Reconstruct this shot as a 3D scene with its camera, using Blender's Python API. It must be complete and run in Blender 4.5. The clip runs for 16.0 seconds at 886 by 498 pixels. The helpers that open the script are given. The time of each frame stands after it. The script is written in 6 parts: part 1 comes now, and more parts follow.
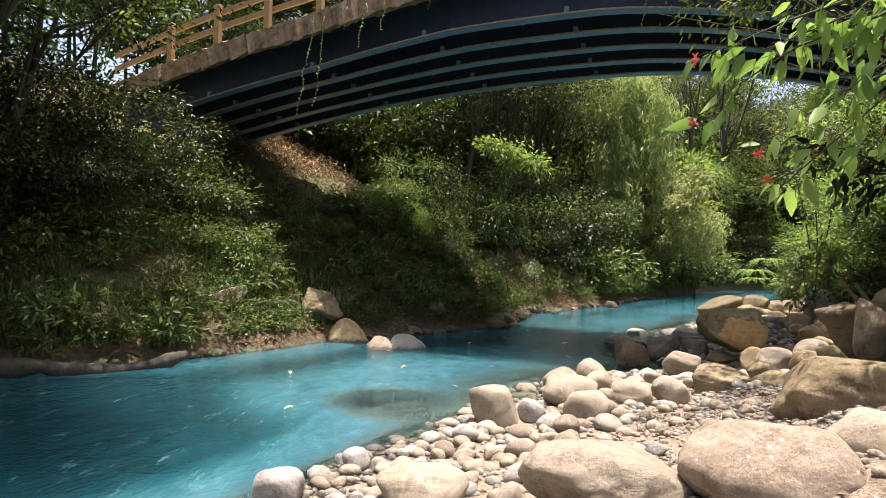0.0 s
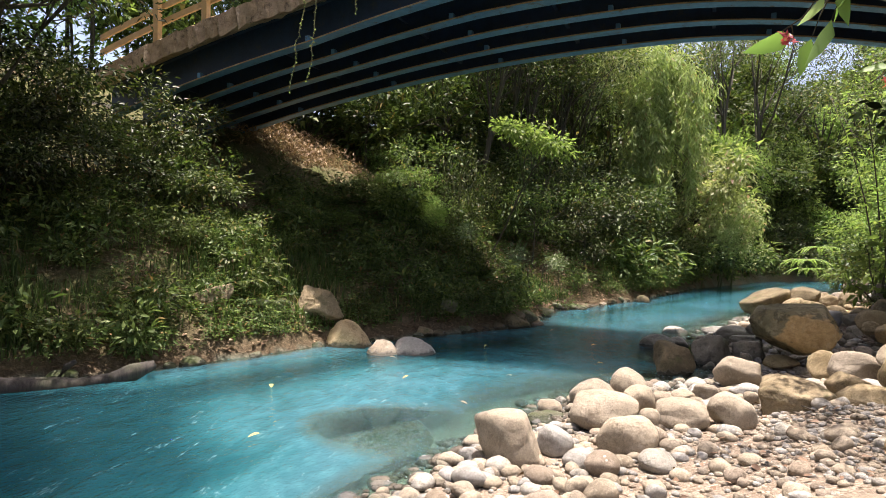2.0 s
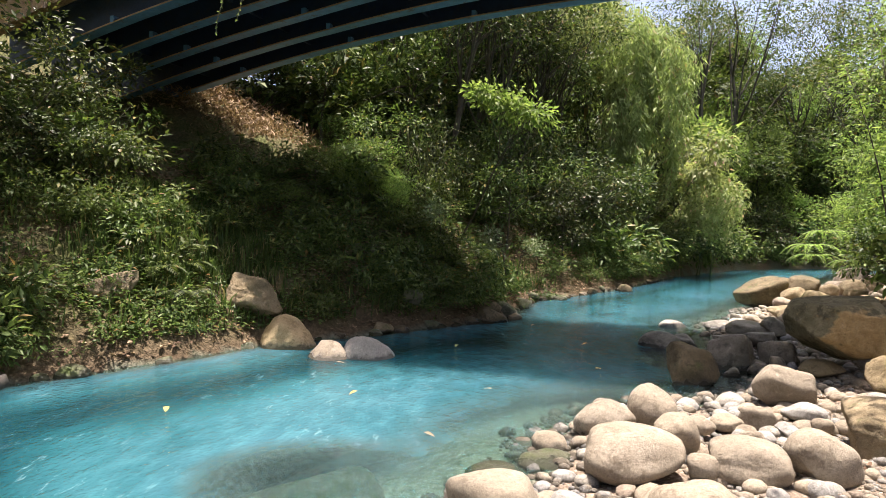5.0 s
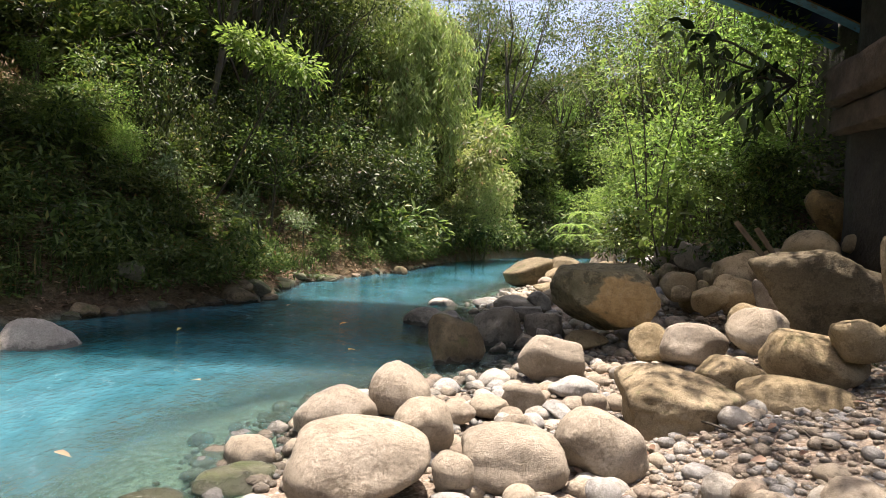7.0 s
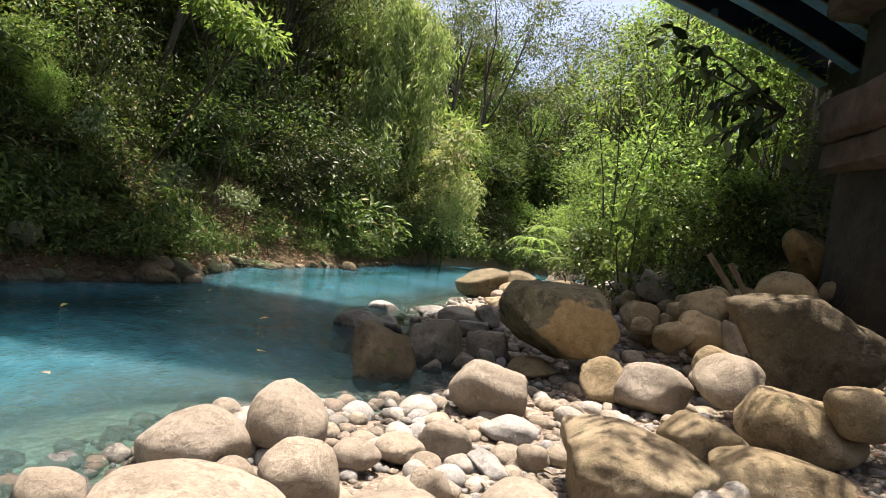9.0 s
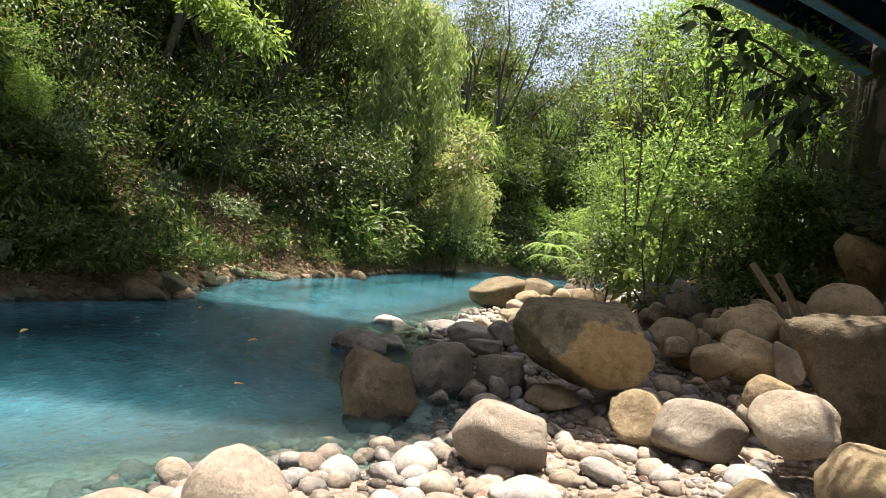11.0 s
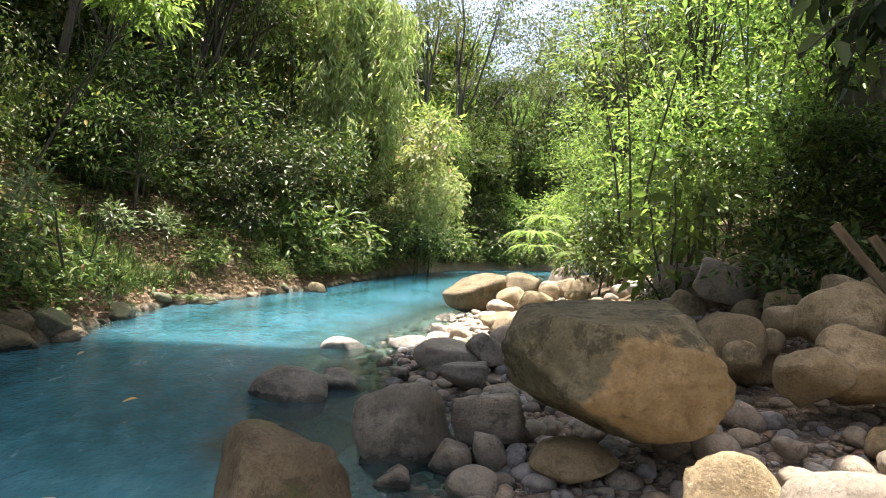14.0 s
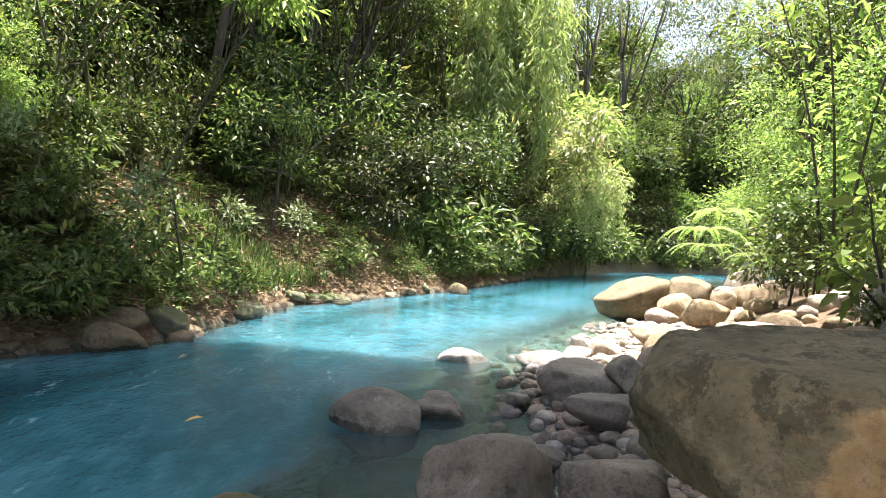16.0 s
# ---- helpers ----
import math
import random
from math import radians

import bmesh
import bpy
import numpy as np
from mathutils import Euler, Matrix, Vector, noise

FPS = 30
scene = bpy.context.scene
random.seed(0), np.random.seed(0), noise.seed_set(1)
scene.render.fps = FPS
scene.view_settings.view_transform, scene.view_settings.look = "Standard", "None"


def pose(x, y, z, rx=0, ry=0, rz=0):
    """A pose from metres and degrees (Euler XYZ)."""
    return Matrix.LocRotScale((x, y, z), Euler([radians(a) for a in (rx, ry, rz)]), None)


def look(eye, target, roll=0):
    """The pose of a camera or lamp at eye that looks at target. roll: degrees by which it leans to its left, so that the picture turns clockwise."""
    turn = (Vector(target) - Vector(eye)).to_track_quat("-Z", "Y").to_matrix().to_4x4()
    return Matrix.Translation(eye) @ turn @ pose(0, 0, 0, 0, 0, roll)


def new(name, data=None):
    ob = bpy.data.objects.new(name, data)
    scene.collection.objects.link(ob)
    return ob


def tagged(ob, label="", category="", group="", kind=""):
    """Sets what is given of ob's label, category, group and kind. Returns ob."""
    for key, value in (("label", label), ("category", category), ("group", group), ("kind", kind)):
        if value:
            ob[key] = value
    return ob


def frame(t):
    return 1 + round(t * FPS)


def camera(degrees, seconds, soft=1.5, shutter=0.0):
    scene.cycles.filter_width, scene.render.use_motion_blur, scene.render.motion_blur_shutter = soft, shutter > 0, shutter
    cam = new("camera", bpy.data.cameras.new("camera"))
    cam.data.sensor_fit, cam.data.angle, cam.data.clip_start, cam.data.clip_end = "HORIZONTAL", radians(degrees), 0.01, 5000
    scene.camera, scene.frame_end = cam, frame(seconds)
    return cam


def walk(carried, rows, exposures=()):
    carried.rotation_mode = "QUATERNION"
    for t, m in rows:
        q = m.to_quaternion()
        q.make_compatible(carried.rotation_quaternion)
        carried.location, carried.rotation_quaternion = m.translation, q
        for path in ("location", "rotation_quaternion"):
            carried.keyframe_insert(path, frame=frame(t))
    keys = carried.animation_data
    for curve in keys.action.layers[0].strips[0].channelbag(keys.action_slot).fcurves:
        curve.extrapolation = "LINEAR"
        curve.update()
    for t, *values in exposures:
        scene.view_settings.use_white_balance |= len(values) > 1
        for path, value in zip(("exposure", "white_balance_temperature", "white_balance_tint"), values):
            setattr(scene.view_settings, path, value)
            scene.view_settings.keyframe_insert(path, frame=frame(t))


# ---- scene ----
# A jungle river under a steel girder bridge, seen from its boulder bank.
cam = camera(70.0, 16.0, soft=0.55)
PATH = [
    (0, look((0.000, -0.000, 2.130), (0.000, 5.000, 2.136), 1.80)),
    (0.5, look((0.085, 0.330, 2.130), (-0.035, 5.328, 2.111), 0.60)),
    (1, look((0.241, 0.844, 2.123), (0.084, 5.841, 2.102), 0.76)),
    (1.5, look((0.271, 1.227, 2.096), (0.090, 6.224, 2.070), 0.83)),
    (2, look((0.265, 1.665, 2.062), (0.075, 6.661, 2.023), 0.96)),
    (2.5, look((0.324, 2.074, 2.030), (0.120, 7.070, 1.985), 1.15)),
    (3, look((0.322, 2.447, 2.002), (0.036, 7.439, 1.929), 1.34)),
    (3.2, look((0.287, 2.555, 2.002), (-0.063, 7.542, 1.922), 1.41)),
    (5.3, look((0.260, 4.269, 1.854), (0.582, 9.257, 1.712), 1.20)),
    (5.5, look((0.345, 4.466, 1.805), (0.904, 9.432, 1.656), 1.14)),
    (6, look((0.697, 4.951, 1.602), (1.925, 9.796, 1.471), 0.95)),
    (6.5, look((0.899, 5.285, 1.505), (2.535, 10.009, 1.393), 1.28)),
    (7, look((1.071, 5.546, 1.463), (2.771, 10.246, 1.327), 2.75)),
    (7.5, look((1.382, 5.940, 1.268), (3.251, 10.576, 1.131), 6.55)),
    (8, look((1.475, 5.997, 1.288), (3.467, 10.583, 1.234), 8.87)),
    (8.5, look((1.515, 6.139, 1.288), (3.501, 10.728, 1.234), 9.06)),
    (9, look((1.629, 6.402, 1.434), (3.612, 10.992, 1.357), 9.35)),
    (9.2, look((1.652, 6.420, 1.491), (3.592, 11.028, 1.424), 9.61)),
    (11.3, look((2.249, 7.340, 1.534), (4.106, 11.982, 1.467), 8.57)),
    (11.5, look((2.384, 7.458, 1.525), (4.293, 12.079, 1.446), 8.26)),
    (12, look((2.535, 7.920, 1.472), (4.697, 12.427, 1.395), 6.77)),
    (12.5, look((2.675, 8.317, 1.518), (5.091, 12.694, 1.528), 4.57)),
    (13, look((2.919, 8.560, 1.569), (5.335, 12.938, 1.589), 4.04)),
    (13.5, look((3.011, 8.874, 1.496), (5.303, 13.318, 1.490), 3.72)),
    (14, look((3.106, 9.153, 1.465), (5.142, 13.719, 1.425), 3.47)),
    (14.5, look((3.321, 9.482, 1.437), (5.074, 14.163, 1.324), 3.91)),
    (15, look((3.438, 9.751, 1.437), (4.980, 14.505, 1.287), 3.47)),
    (15.5, look((3.670, 9.960, 1.457), (4.923, 14.798, 1.298), 3.50)),
    (16, look((3.896, 10.235, 1.447), (4.711, 15.166, 1.333), 3.51)),
]

walk(cam, PATH, exposures=[(0.0, 1.7, 6950, 18), (2.5, 1.78, 6950, 18), (5.5, 1.8, 6950, 18), (9.0, 1.74, 7000, 17), (12.5, 2.22, 6900, 16), (14.0, 2.45, 6800, 16), (16.0, 2.85, 6650, 17)])

# ---- sky and sun ----
SUN_EL, SUN_AZ = radians(84.2), radians(32.0)   # azimuth clockwise from +y
world = bpy.data.worlds.new("sky")
scene.world = world
world.use_nodes = True
wn = world.node_tree.nodes
sky = wn.new("ShaderNodeTexSky")
sky.sky_type = 'NISHITA'
sky.sun_disc = False
sky.sun_elevation, sky.sun_rotation = SUN_EL, SUN_AZ
sky.air_density, sky.dust_density = 0.75, 4.0
wn["Background"].inputs["Strength"].default_value = 0.108
world.node_tree.links.new(sky.outputs[0], wn["Background"].inputs["Color"])
sun = new("sun", bpy.data.lights.new("sun", 'SUN'))
sun.data.energy, sun.data.angle, sun.data.color = 3.7, radians(0.53), (1.0, 0.965, 0.90)
sun_to = Vector((math.sin(SUN_AZ) * math.cos(SUN_EL), math.cos(SUN_AZ) * math.cos(SUN_EL), math.sin(SUN_EL)))
sun.rotation_mode = 'QUATERNION'
sun.rotation_quaternion = sun_to.to_track_quat('Z', 'Y')



# ---- materials ----
class Mat:
    """A node material with short helpers."""

    def __init__(self, name):
        self.m = bpy.data.materials.new(name)
        self.m.use_nodes = True
        self.t = self.m.node_tree
        self.n = self.t.nodes
        self.bsdf = self.n["Principled BSDF"]
        self.out = self.n["Material Output"]

    def node(self, kind):
        return self.n.new(kind)

    def link(self, a, b):
        self.t.links.new(a, b)

    def noise(self, scale, detail=6.0, rough=0.6, coord=None, stretch=None, kind="object"):
        tc = self.node("ShaderNodeTexCoord")
        src = tc.outputs["Object"] if kind == "object" else self.node("ShaderNodeNewGeometry").outputs["Position"]
        if stretch is not None:
            mp = self.node("ShaderNodeMapping")
            mp.inputs["Scale"].default_value = stretch[:3]
            if len(stretch) > 3:
                mp.inputs["Rotation"].default_value = (0, 0, stretch[3])
            self.link(src, mp.inputs["Vector"])
            src = mp.outputs["Vector"]
        nz = self.node("ShaderNodeTexNoise")
        nz.inputs["Scale"].default_value = scale
        nz.inputs["Detail"].default_value = detail
        nz.inputs["Roughness"].default_value = rough
        self.link(src, nz.inputs["Vector"])
        return nz.outputs["Fac"]

    def ramp(self, fac, *stops):
        r = self.node("ShaderNodeValToRGB")
        el = r.color_ramp.elements
        while len(el) < len(stops):
            el.new(0.5)
        for e, (p, c) in zip(el, stops):
            e.position = p
            e.color = (*c, 1.0) if len(c) == 3 else c
        self.link(fac, r.inputs["Fac"])
        return r.outputs["Color"]

    def grey(self, fac, lo, hi, a=0.0, b=1.0):
        mr = self.node("ShaderNodeMapRange")
        mr.inputs["From Min"].default_value, mr.inputs["From Max"].default_value = lo, hi
        mr.inputs["To Min"].default_value, mr.inputs["To Max"].default_value = a, b
        self.link(fac, mr.inputs["Value"])
        return mr.outputs["Result"]

    def mix(self, fac, a, b, blend='MIX'):
        mx = self.node("ShaderNodeMix")
        mx.data_type, mx.blend_type = 'RGBA', blend
        if isinstance(fac, float):
            mx.inputs[0].default_value = fac
        else:
            self.link(fac, mx.inputs[0])
        for sock, v in ((mx.inputs[6], a), (mx.inputs[7], b)):
            if isinstance(v, tuple):
                sock.default_value = (*v, 1.0)
            else:
                self.link(v, sock)
        return mx.outputs[2]

    def math(self, op, a, b=0.5):
        nd = self.node("ShaderNodeMath")
        nd.operation = op
        for sock, v in ((nd.inputs[0], a), (nd.inputs[1], b)):
            if isinstance(v, (int, float)):
                sock.default_value = v
            else:
                self.link(v, sock)
        return nd.outputs[0]

    def bump(self, height, strength=0.4, dist=0.02):
        b = self.node("ShaderNodeBump")
        b.inputs["Strength"].default_value, b.inputs["Distance"].default_value = strength, dist
        self.link(height, b.inputs["Height"])
        self.link(b.outputs["Normal"], self.bsdf.inputs["Normal"])
        return b

    def base(self, colour, rough=0.8, metal=0.0, spec=0.5):
        if isinstance(colour, tuple):
            self.bsdf.inputs["Base Color"].default_value = (*colour, 1.0)
        else:
            self.link(colour, self.bsdf.inputs["Base Color"])
        if isinstance(rough, (int, float)):
            self.bsdf.inputs["Roughness"].default_value = rough
        else:
            self.link(rough, self.bsdf.inputs["Roughness"])
        self.bsdf.inputs["Metallic"].default_value = metal
        self.bsdf.inputs["Specular IOR Level"].default_value = spec
        return self


def stone_material(name, dark, mid, light, stain, moss=0.0, rough=0.85, lichen=0.0, wet=True):
    """River stone: grain, blotches, stains, moss patches and a wet band at the water."""
    m = Mat(name)
    big = m.noise(2.3, 5, 0.6, kind="world")
    grain = m.noise(60, 4, 0.7, kind="world")
    blot = m.noise(7, 6, 0.65, kind="world")
    col = m.ramp(big, (0.3, dark), (0.5, mid), (0.72, light))
    col = m.mix(m.grey(blot, 0.52, 0.72, 0.0, 0.45), col, stain)
    col = m.mix(m.grey(m.noise(26, 8, 0.75, kind="world"), 0.5, 0.62, 0.0, 0.45), col, tuple(c * 0.75 for c in dark))
    col = m.mix(m.grey(grain, 0.45, 0.68, 0.0, 0.42), col, tuple(c * 0.6 for c in dark))
    col = m.mix(m.grey(m.noise(130, 2, 0.6, kind="world"), 0.56, 0.68, 0.0, 0.25), col, tuple(min(1.0, c * 1.25) for c in light))
    patch = m.noise(4.4, 12, 0.8, kind="world")
    col = m.mix(m.grey(patch, 0.53, 0.575, 0.0, 0.6), col, tuple(c * 0.8 for c in stain))
    col = m.mix(m.grey(m.noise(5.7, 12, 0.82, kind="world"), 0.56, 0.62, 0.0, 0.55), col, tuple(min(1.0, c * k) for c, k in zip(light, (1.06, 1.06, 1.06))))
    tone = m.node("ShaderNodeObjectInfo").outputs["Random"]
    col = m.mix(0.6, col, m.ramp(tone, (0.0, (0.42, 0.41, 0.40)), (0.5, (0.52, 0.51, 0.49)), (1.0, (0.62, 0.6, 0.56))), 'OVERLAY')
    if moss:
        up = m.node("ShaderNodeSeparateXYZ")
        m.link(m.node("ShaderNodeNewGeometry").outputs["Normal"], up.inputs[0])
        f = m.math('MULTIPLY', m.grey(m.noise(3.1, 8, 0.7, kind="world"), 0.62 - 0.3 * moss, 0.75 - 0.2 * moss), m.grey(up.outputs["Z"], -0.2, 0.5))
        col = m.mix(f, col, m.ramp(grain, (0.3, (0.03, 0.05, 0.012)), (0.7, (0.10, 0.13, 0.035))))
    if lichen:
        vo = m.node("ShaderNodeTexVoronoi")
        vo.inputs["Scale"].default_value = 13
        m.link(m.node("ShaderNodeNewGeometry").outputs["Position"], vo.inputs["Vector"])
        f = m.math('MULTIPLY', m.grey(vo.outputs["Distance"], 0.22, 0.16), m.grey(m.noise(5, 3, 0.5, kind="world"), 0.52, 0.58))
        col = m.mix(f, col, (0.62, 0.62, 0.58))
    r = m.grey(grain, 0.2, 0.8, rough - 0.12, rough + 0.1)
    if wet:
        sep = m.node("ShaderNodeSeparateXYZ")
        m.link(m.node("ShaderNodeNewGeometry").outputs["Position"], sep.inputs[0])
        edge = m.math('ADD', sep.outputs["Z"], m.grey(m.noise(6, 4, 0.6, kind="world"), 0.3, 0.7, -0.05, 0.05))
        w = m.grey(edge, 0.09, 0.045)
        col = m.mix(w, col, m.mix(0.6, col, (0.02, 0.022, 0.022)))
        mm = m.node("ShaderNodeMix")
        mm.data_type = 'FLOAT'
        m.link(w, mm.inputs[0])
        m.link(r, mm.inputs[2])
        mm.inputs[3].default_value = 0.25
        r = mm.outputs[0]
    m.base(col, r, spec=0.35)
    h = m.math('ADD', m.math('MULTIPLY', grain, 0.25), m.math('ADD', m.math('MULTIPLY', m.noise(14, 7, 0.7, kind="world"), 1.0), m.math('MULTIPLY', patch, 1.6)))
    m.bump(h, 0.9, 0.026)
    return m.m


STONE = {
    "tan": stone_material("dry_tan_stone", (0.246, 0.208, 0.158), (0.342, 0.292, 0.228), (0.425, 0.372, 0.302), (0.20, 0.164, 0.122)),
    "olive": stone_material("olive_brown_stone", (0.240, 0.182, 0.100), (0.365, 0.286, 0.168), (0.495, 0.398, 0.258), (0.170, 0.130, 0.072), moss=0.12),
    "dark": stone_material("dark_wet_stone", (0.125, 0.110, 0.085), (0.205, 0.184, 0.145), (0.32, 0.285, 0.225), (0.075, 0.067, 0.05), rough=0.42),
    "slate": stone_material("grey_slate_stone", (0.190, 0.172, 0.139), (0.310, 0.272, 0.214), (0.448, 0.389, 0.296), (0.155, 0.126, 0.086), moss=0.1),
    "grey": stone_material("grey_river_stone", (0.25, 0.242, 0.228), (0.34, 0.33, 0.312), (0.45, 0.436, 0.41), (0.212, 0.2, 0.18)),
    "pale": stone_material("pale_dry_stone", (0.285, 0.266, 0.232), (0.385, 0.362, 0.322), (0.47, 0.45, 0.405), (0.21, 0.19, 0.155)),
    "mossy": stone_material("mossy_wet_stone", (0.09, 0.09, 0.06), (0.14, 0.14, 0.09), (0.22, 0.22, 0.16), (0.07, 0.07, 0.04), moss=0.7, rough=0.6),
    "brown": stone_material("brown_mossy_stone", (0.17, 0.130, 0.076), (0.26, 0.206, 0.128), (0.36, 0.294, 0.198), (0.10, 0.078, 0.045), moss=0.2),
    # umber: the brown stone darkened to stand in for deep shade by the bridge
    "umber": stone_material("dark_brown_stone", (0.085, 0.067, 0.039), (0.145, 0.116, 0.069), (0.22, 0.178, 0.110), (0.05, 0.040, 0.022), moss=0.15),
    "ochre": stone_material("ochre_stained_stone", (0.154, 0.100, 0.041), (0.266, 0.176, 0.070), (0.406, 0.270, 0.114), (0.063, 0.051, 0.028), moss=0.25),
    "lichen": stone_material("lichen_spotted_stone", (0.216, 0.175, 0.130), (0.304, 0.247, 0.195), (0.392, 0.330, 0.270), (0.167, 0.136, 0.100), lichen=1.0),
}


def leaf_material(name, a, b, c, gloss=0.38, thin=0.45, odd=None):
    """Foliage: each leaf takes its own tone; light passes through."""
    m = Mat(name)
    rnd = m.node("ShaderNodeNewGeometry").outputs["Random Per Island"]
    stops = [(0.0, a), (0.5, b), (0.95 if odd else 1.0, c)]
    if odd:
        stops.append((0.975, odd))
    col = m.ramp(rnd, *stops)
    tone = m.node("ShaderNodeObjectInfo").outputs["Random"]
    hs = m.node("ShaderNodeHueSaturation")
    m.link(m.grey(tone, 0, 1, 0.485, 0.515), hs.inputs["Hue"])
    m.link(m.grey(tone, 0, 1, 0.75, 1.25), hs.inputs["Value"])
    hs.inputs["Saturation"].default_value = 0.86
    m.link(col, hs.inputs["Color"])
    col = hs.outputs["Color"]
    m.base(col, gloss + .08, spec=0.22)
    tr = m.node("ShaderNodeBsdfTranslucent")
    bright = m.mix(1.0, col, (1.22, 1.33, 0.78), 'MULTIPLY')
    m.link(bright, tr.inputs["Color"])
    mx = m.node("ShaderNodeMixShader")
    mx.inputs[0].default_value = thin
    m.link(m.bsdf.outputs[0], mx.inputs[1])
    m.link(tr.outputs[0], mx.inputs[2])
    m.link(mx.outputs[0], m.out.inputs["Surface"])
    return m.m


LEAF = {
    "deep": leaf_material("deep_green_leaf", (0.011, 0.022, 0.006), (0.034, 0.056, 0.012), (0.105, 0.142, 0.030), thin=0.2, odd=(0.16, 0.10, 0.03)),
    "mid": leaf_material("mid_green_leaf", (0.022, 0.045, 0.009), (0.062, 0.103, 0.017), (0.155, 0.205, 0.036), thin=0.28, odd=(0.22, 0.16, 0.04)),
    "bright": leaf_material("bright_green_leaf", (0.085, 0.155, 0.032), (0.155, 0.25, 0.05), (0.27, 0.37, 0.09), thin=0.52),
    "bamboo": leaf_material("pale_bamboo_leaf", (0.17, 0.23, 0.065), (0.26, 0.33, 0.11), (0.38, 0.44, 0.18), thin=0.5, odd=(0.28, 0.20, 0.09)),
    "grass": leaf_material("grass_blade", (0.028, 0.058, 0.011), (0.058, 0.104, 0.019), (0.13, 0.18, 0.045), thin=0.34, odd=(0.30, 0.22, 0.10)),
    "litter": leaf_material("fallen_leaf", (0.11, 0.06, 0.03), (0.225, 0.138, 0.072), (0.37, 0.25, 0.148), thin=0.1, gloss=0.6),
    "bank": leaf_material("yellow_green_sunny_leaf", (0.038, 0.070, 0.014), (0.085, 0.134, 0.027), (0.17, 0.225, 0.052), thin=0.34, odd=(0.25, 0.13, 0.04)),
    "red": leaf_material("red_petal", (0.38, 0.012, 0.015), (0.45, 0.02, 0.02), (0.5, 0.04, 0.02), thin=0.3),
    "yellow": leaf_material("yellow_leaf", (0.6, 0.32, 0.03), (0.65, 0.38, 0.04), (0.7, 0.42, 0.05), thin=0.3),
    # pale tones stand in for sky reflected on these leaves
    "glossy": leaf_material("glossy_grey_green_leaf", (0.08, 0.13, 0.04), (0.15, 0.21, 0.08), (0.26, 0.32, 0.17), gloss=0.25, thin=0.2),
    "blossom": leaf_material("pale_drooping_leaf", (0.15, 0.20, 0.055), (0.24, 0.29, 0.10), (0.36, 0.39, 0.17), thin=0.45, odd=(0.42, 0.26, 0.19)),
}


def bark_material(name, a, b, scale=14):
    m = Mat(name)
    n1 = m.noise(scale, 7, 0.7, stretch=(1, 1, 0.18))
    n2 = m.noise(3, 5, 0.6)
    col = m.mix(m.grey(n2, 0.45, 0.7, 0, 0.6), m.ramp(n1, (0.3, a), (0.7, b)), (0.06, 0.07, 0.03))
    m.base(col, 0.9)
    m.bump(n1, 0.7, 0.02)
    return m.m


BARK = bark_material("tree_bark", (0.028, 0.023, 0.017), (0.10, 0.084, 0.06))
STEM = bark_material("green_stem", (0.06, 0.075, 0.03), (0.15, 0.16, 0.07), 20)
DRIFT = bark_material("grey_weathered_wood", (0.014, 0.012, 0.011), (0.07, 0.06, 0.052), 18)
PLANK = bark_material("old_plank_wood", (0.10, 0.068, 0.04), (0.23, 0.165, 0.10), 22)
VINE = bark_material("dry_vine", (0.14, 0.12, 0.06), (0.34, 0.29, 0.16), 30)


def ground_material():
    """Bank earth: brown soil, gravelly by the water, greener up the slopes."""
    m = Mat("bank_earth")
    n1 = m.noise(1.1, 6, 0.6, kind="world")
    n2 = m.noise(14, 8, 0.7, kind="world")
    n3 = m.noise(70, 3, 0.7, kind="world")
    soil = m.ramp(n2, (0.3, (0.055, 0.040, 0.025)), (0.5, (0.12, 0.086, 0.054)), (0.72, (0.22, 0.16, 0.105)))
    green = m.ramp(n2, (0.3, (0.036, 0.046, 0.016)), (0.5, (0.082, 0.094, 0.032)), (0.72, (0.17, 0.15, 0.068)))
    grit = m.ramp(n3, (0.35, (0.15, 0.115, 0.085)), (0.55, (0.27, 0.22, 0.175)), (0.75, (0.40, 0.35, 0.29)))
    pebble = m.node("ShaderNodeTexVoronoi")
    pebble.inputs["Scale"].default_value = 34
    pebble.inputs["Randomness"].default_value = 1.0
    m.link(m.node("ShaderNodeNewGeometry").outputs["Position"], pebble.inputs["Vector"])
    tint = m.node("ShaderNodeSeparateColor")
    m.link(pebble.outputs["Color"], tint.inputs[0])
    chips = m.ramp(tint.outputs[0], (0.0, (0.18, 0.130, 0.088)), (0.4, (0.30, 0.232, 0.172)), (0.75, (0.41, 0.335, 0.262)), (1.0, (0.52, 0.45, 0.37)))
    grit = m.mix(m.grey(pebble.outputs["Distance"], 0.35, 0.62, 0.15, 0.9), chips, grit)
    at = m.node("ShaderNodeAttribute")
    at.attribute_name = "zone"
    sep = m.node("ShaderNodeSeparateColor")
    m.link(at.outputs["Color"], sep.inputs[0])
    col = m.mix(m.math('MULTIPLY', sep.outputs[0], m.grey(n1, 0.3, 0.6)), soil, green)
    col = m.mix(m.math('MULTIPLY', sep.outputs[1], m.grey(n2, 0.25, 0.5)), col, grit)
    col = m.mix(sep.outputs[2], col, m.ramp(n2, (0.3, (0.06, 0.07, 0.05)), (0.7, (0.24, 0.26, 0.20))))
    m.base(col, 0.95, spec=0.2)
    m.bump(m.math('ADD', m.math('ADD', n2, m.math('MULTIPLY', n3, 0.4)), m.math('MULTIPLY', pebble.outputs["Distance"], -0.5)), 0.8, 0.05)
    return m.m


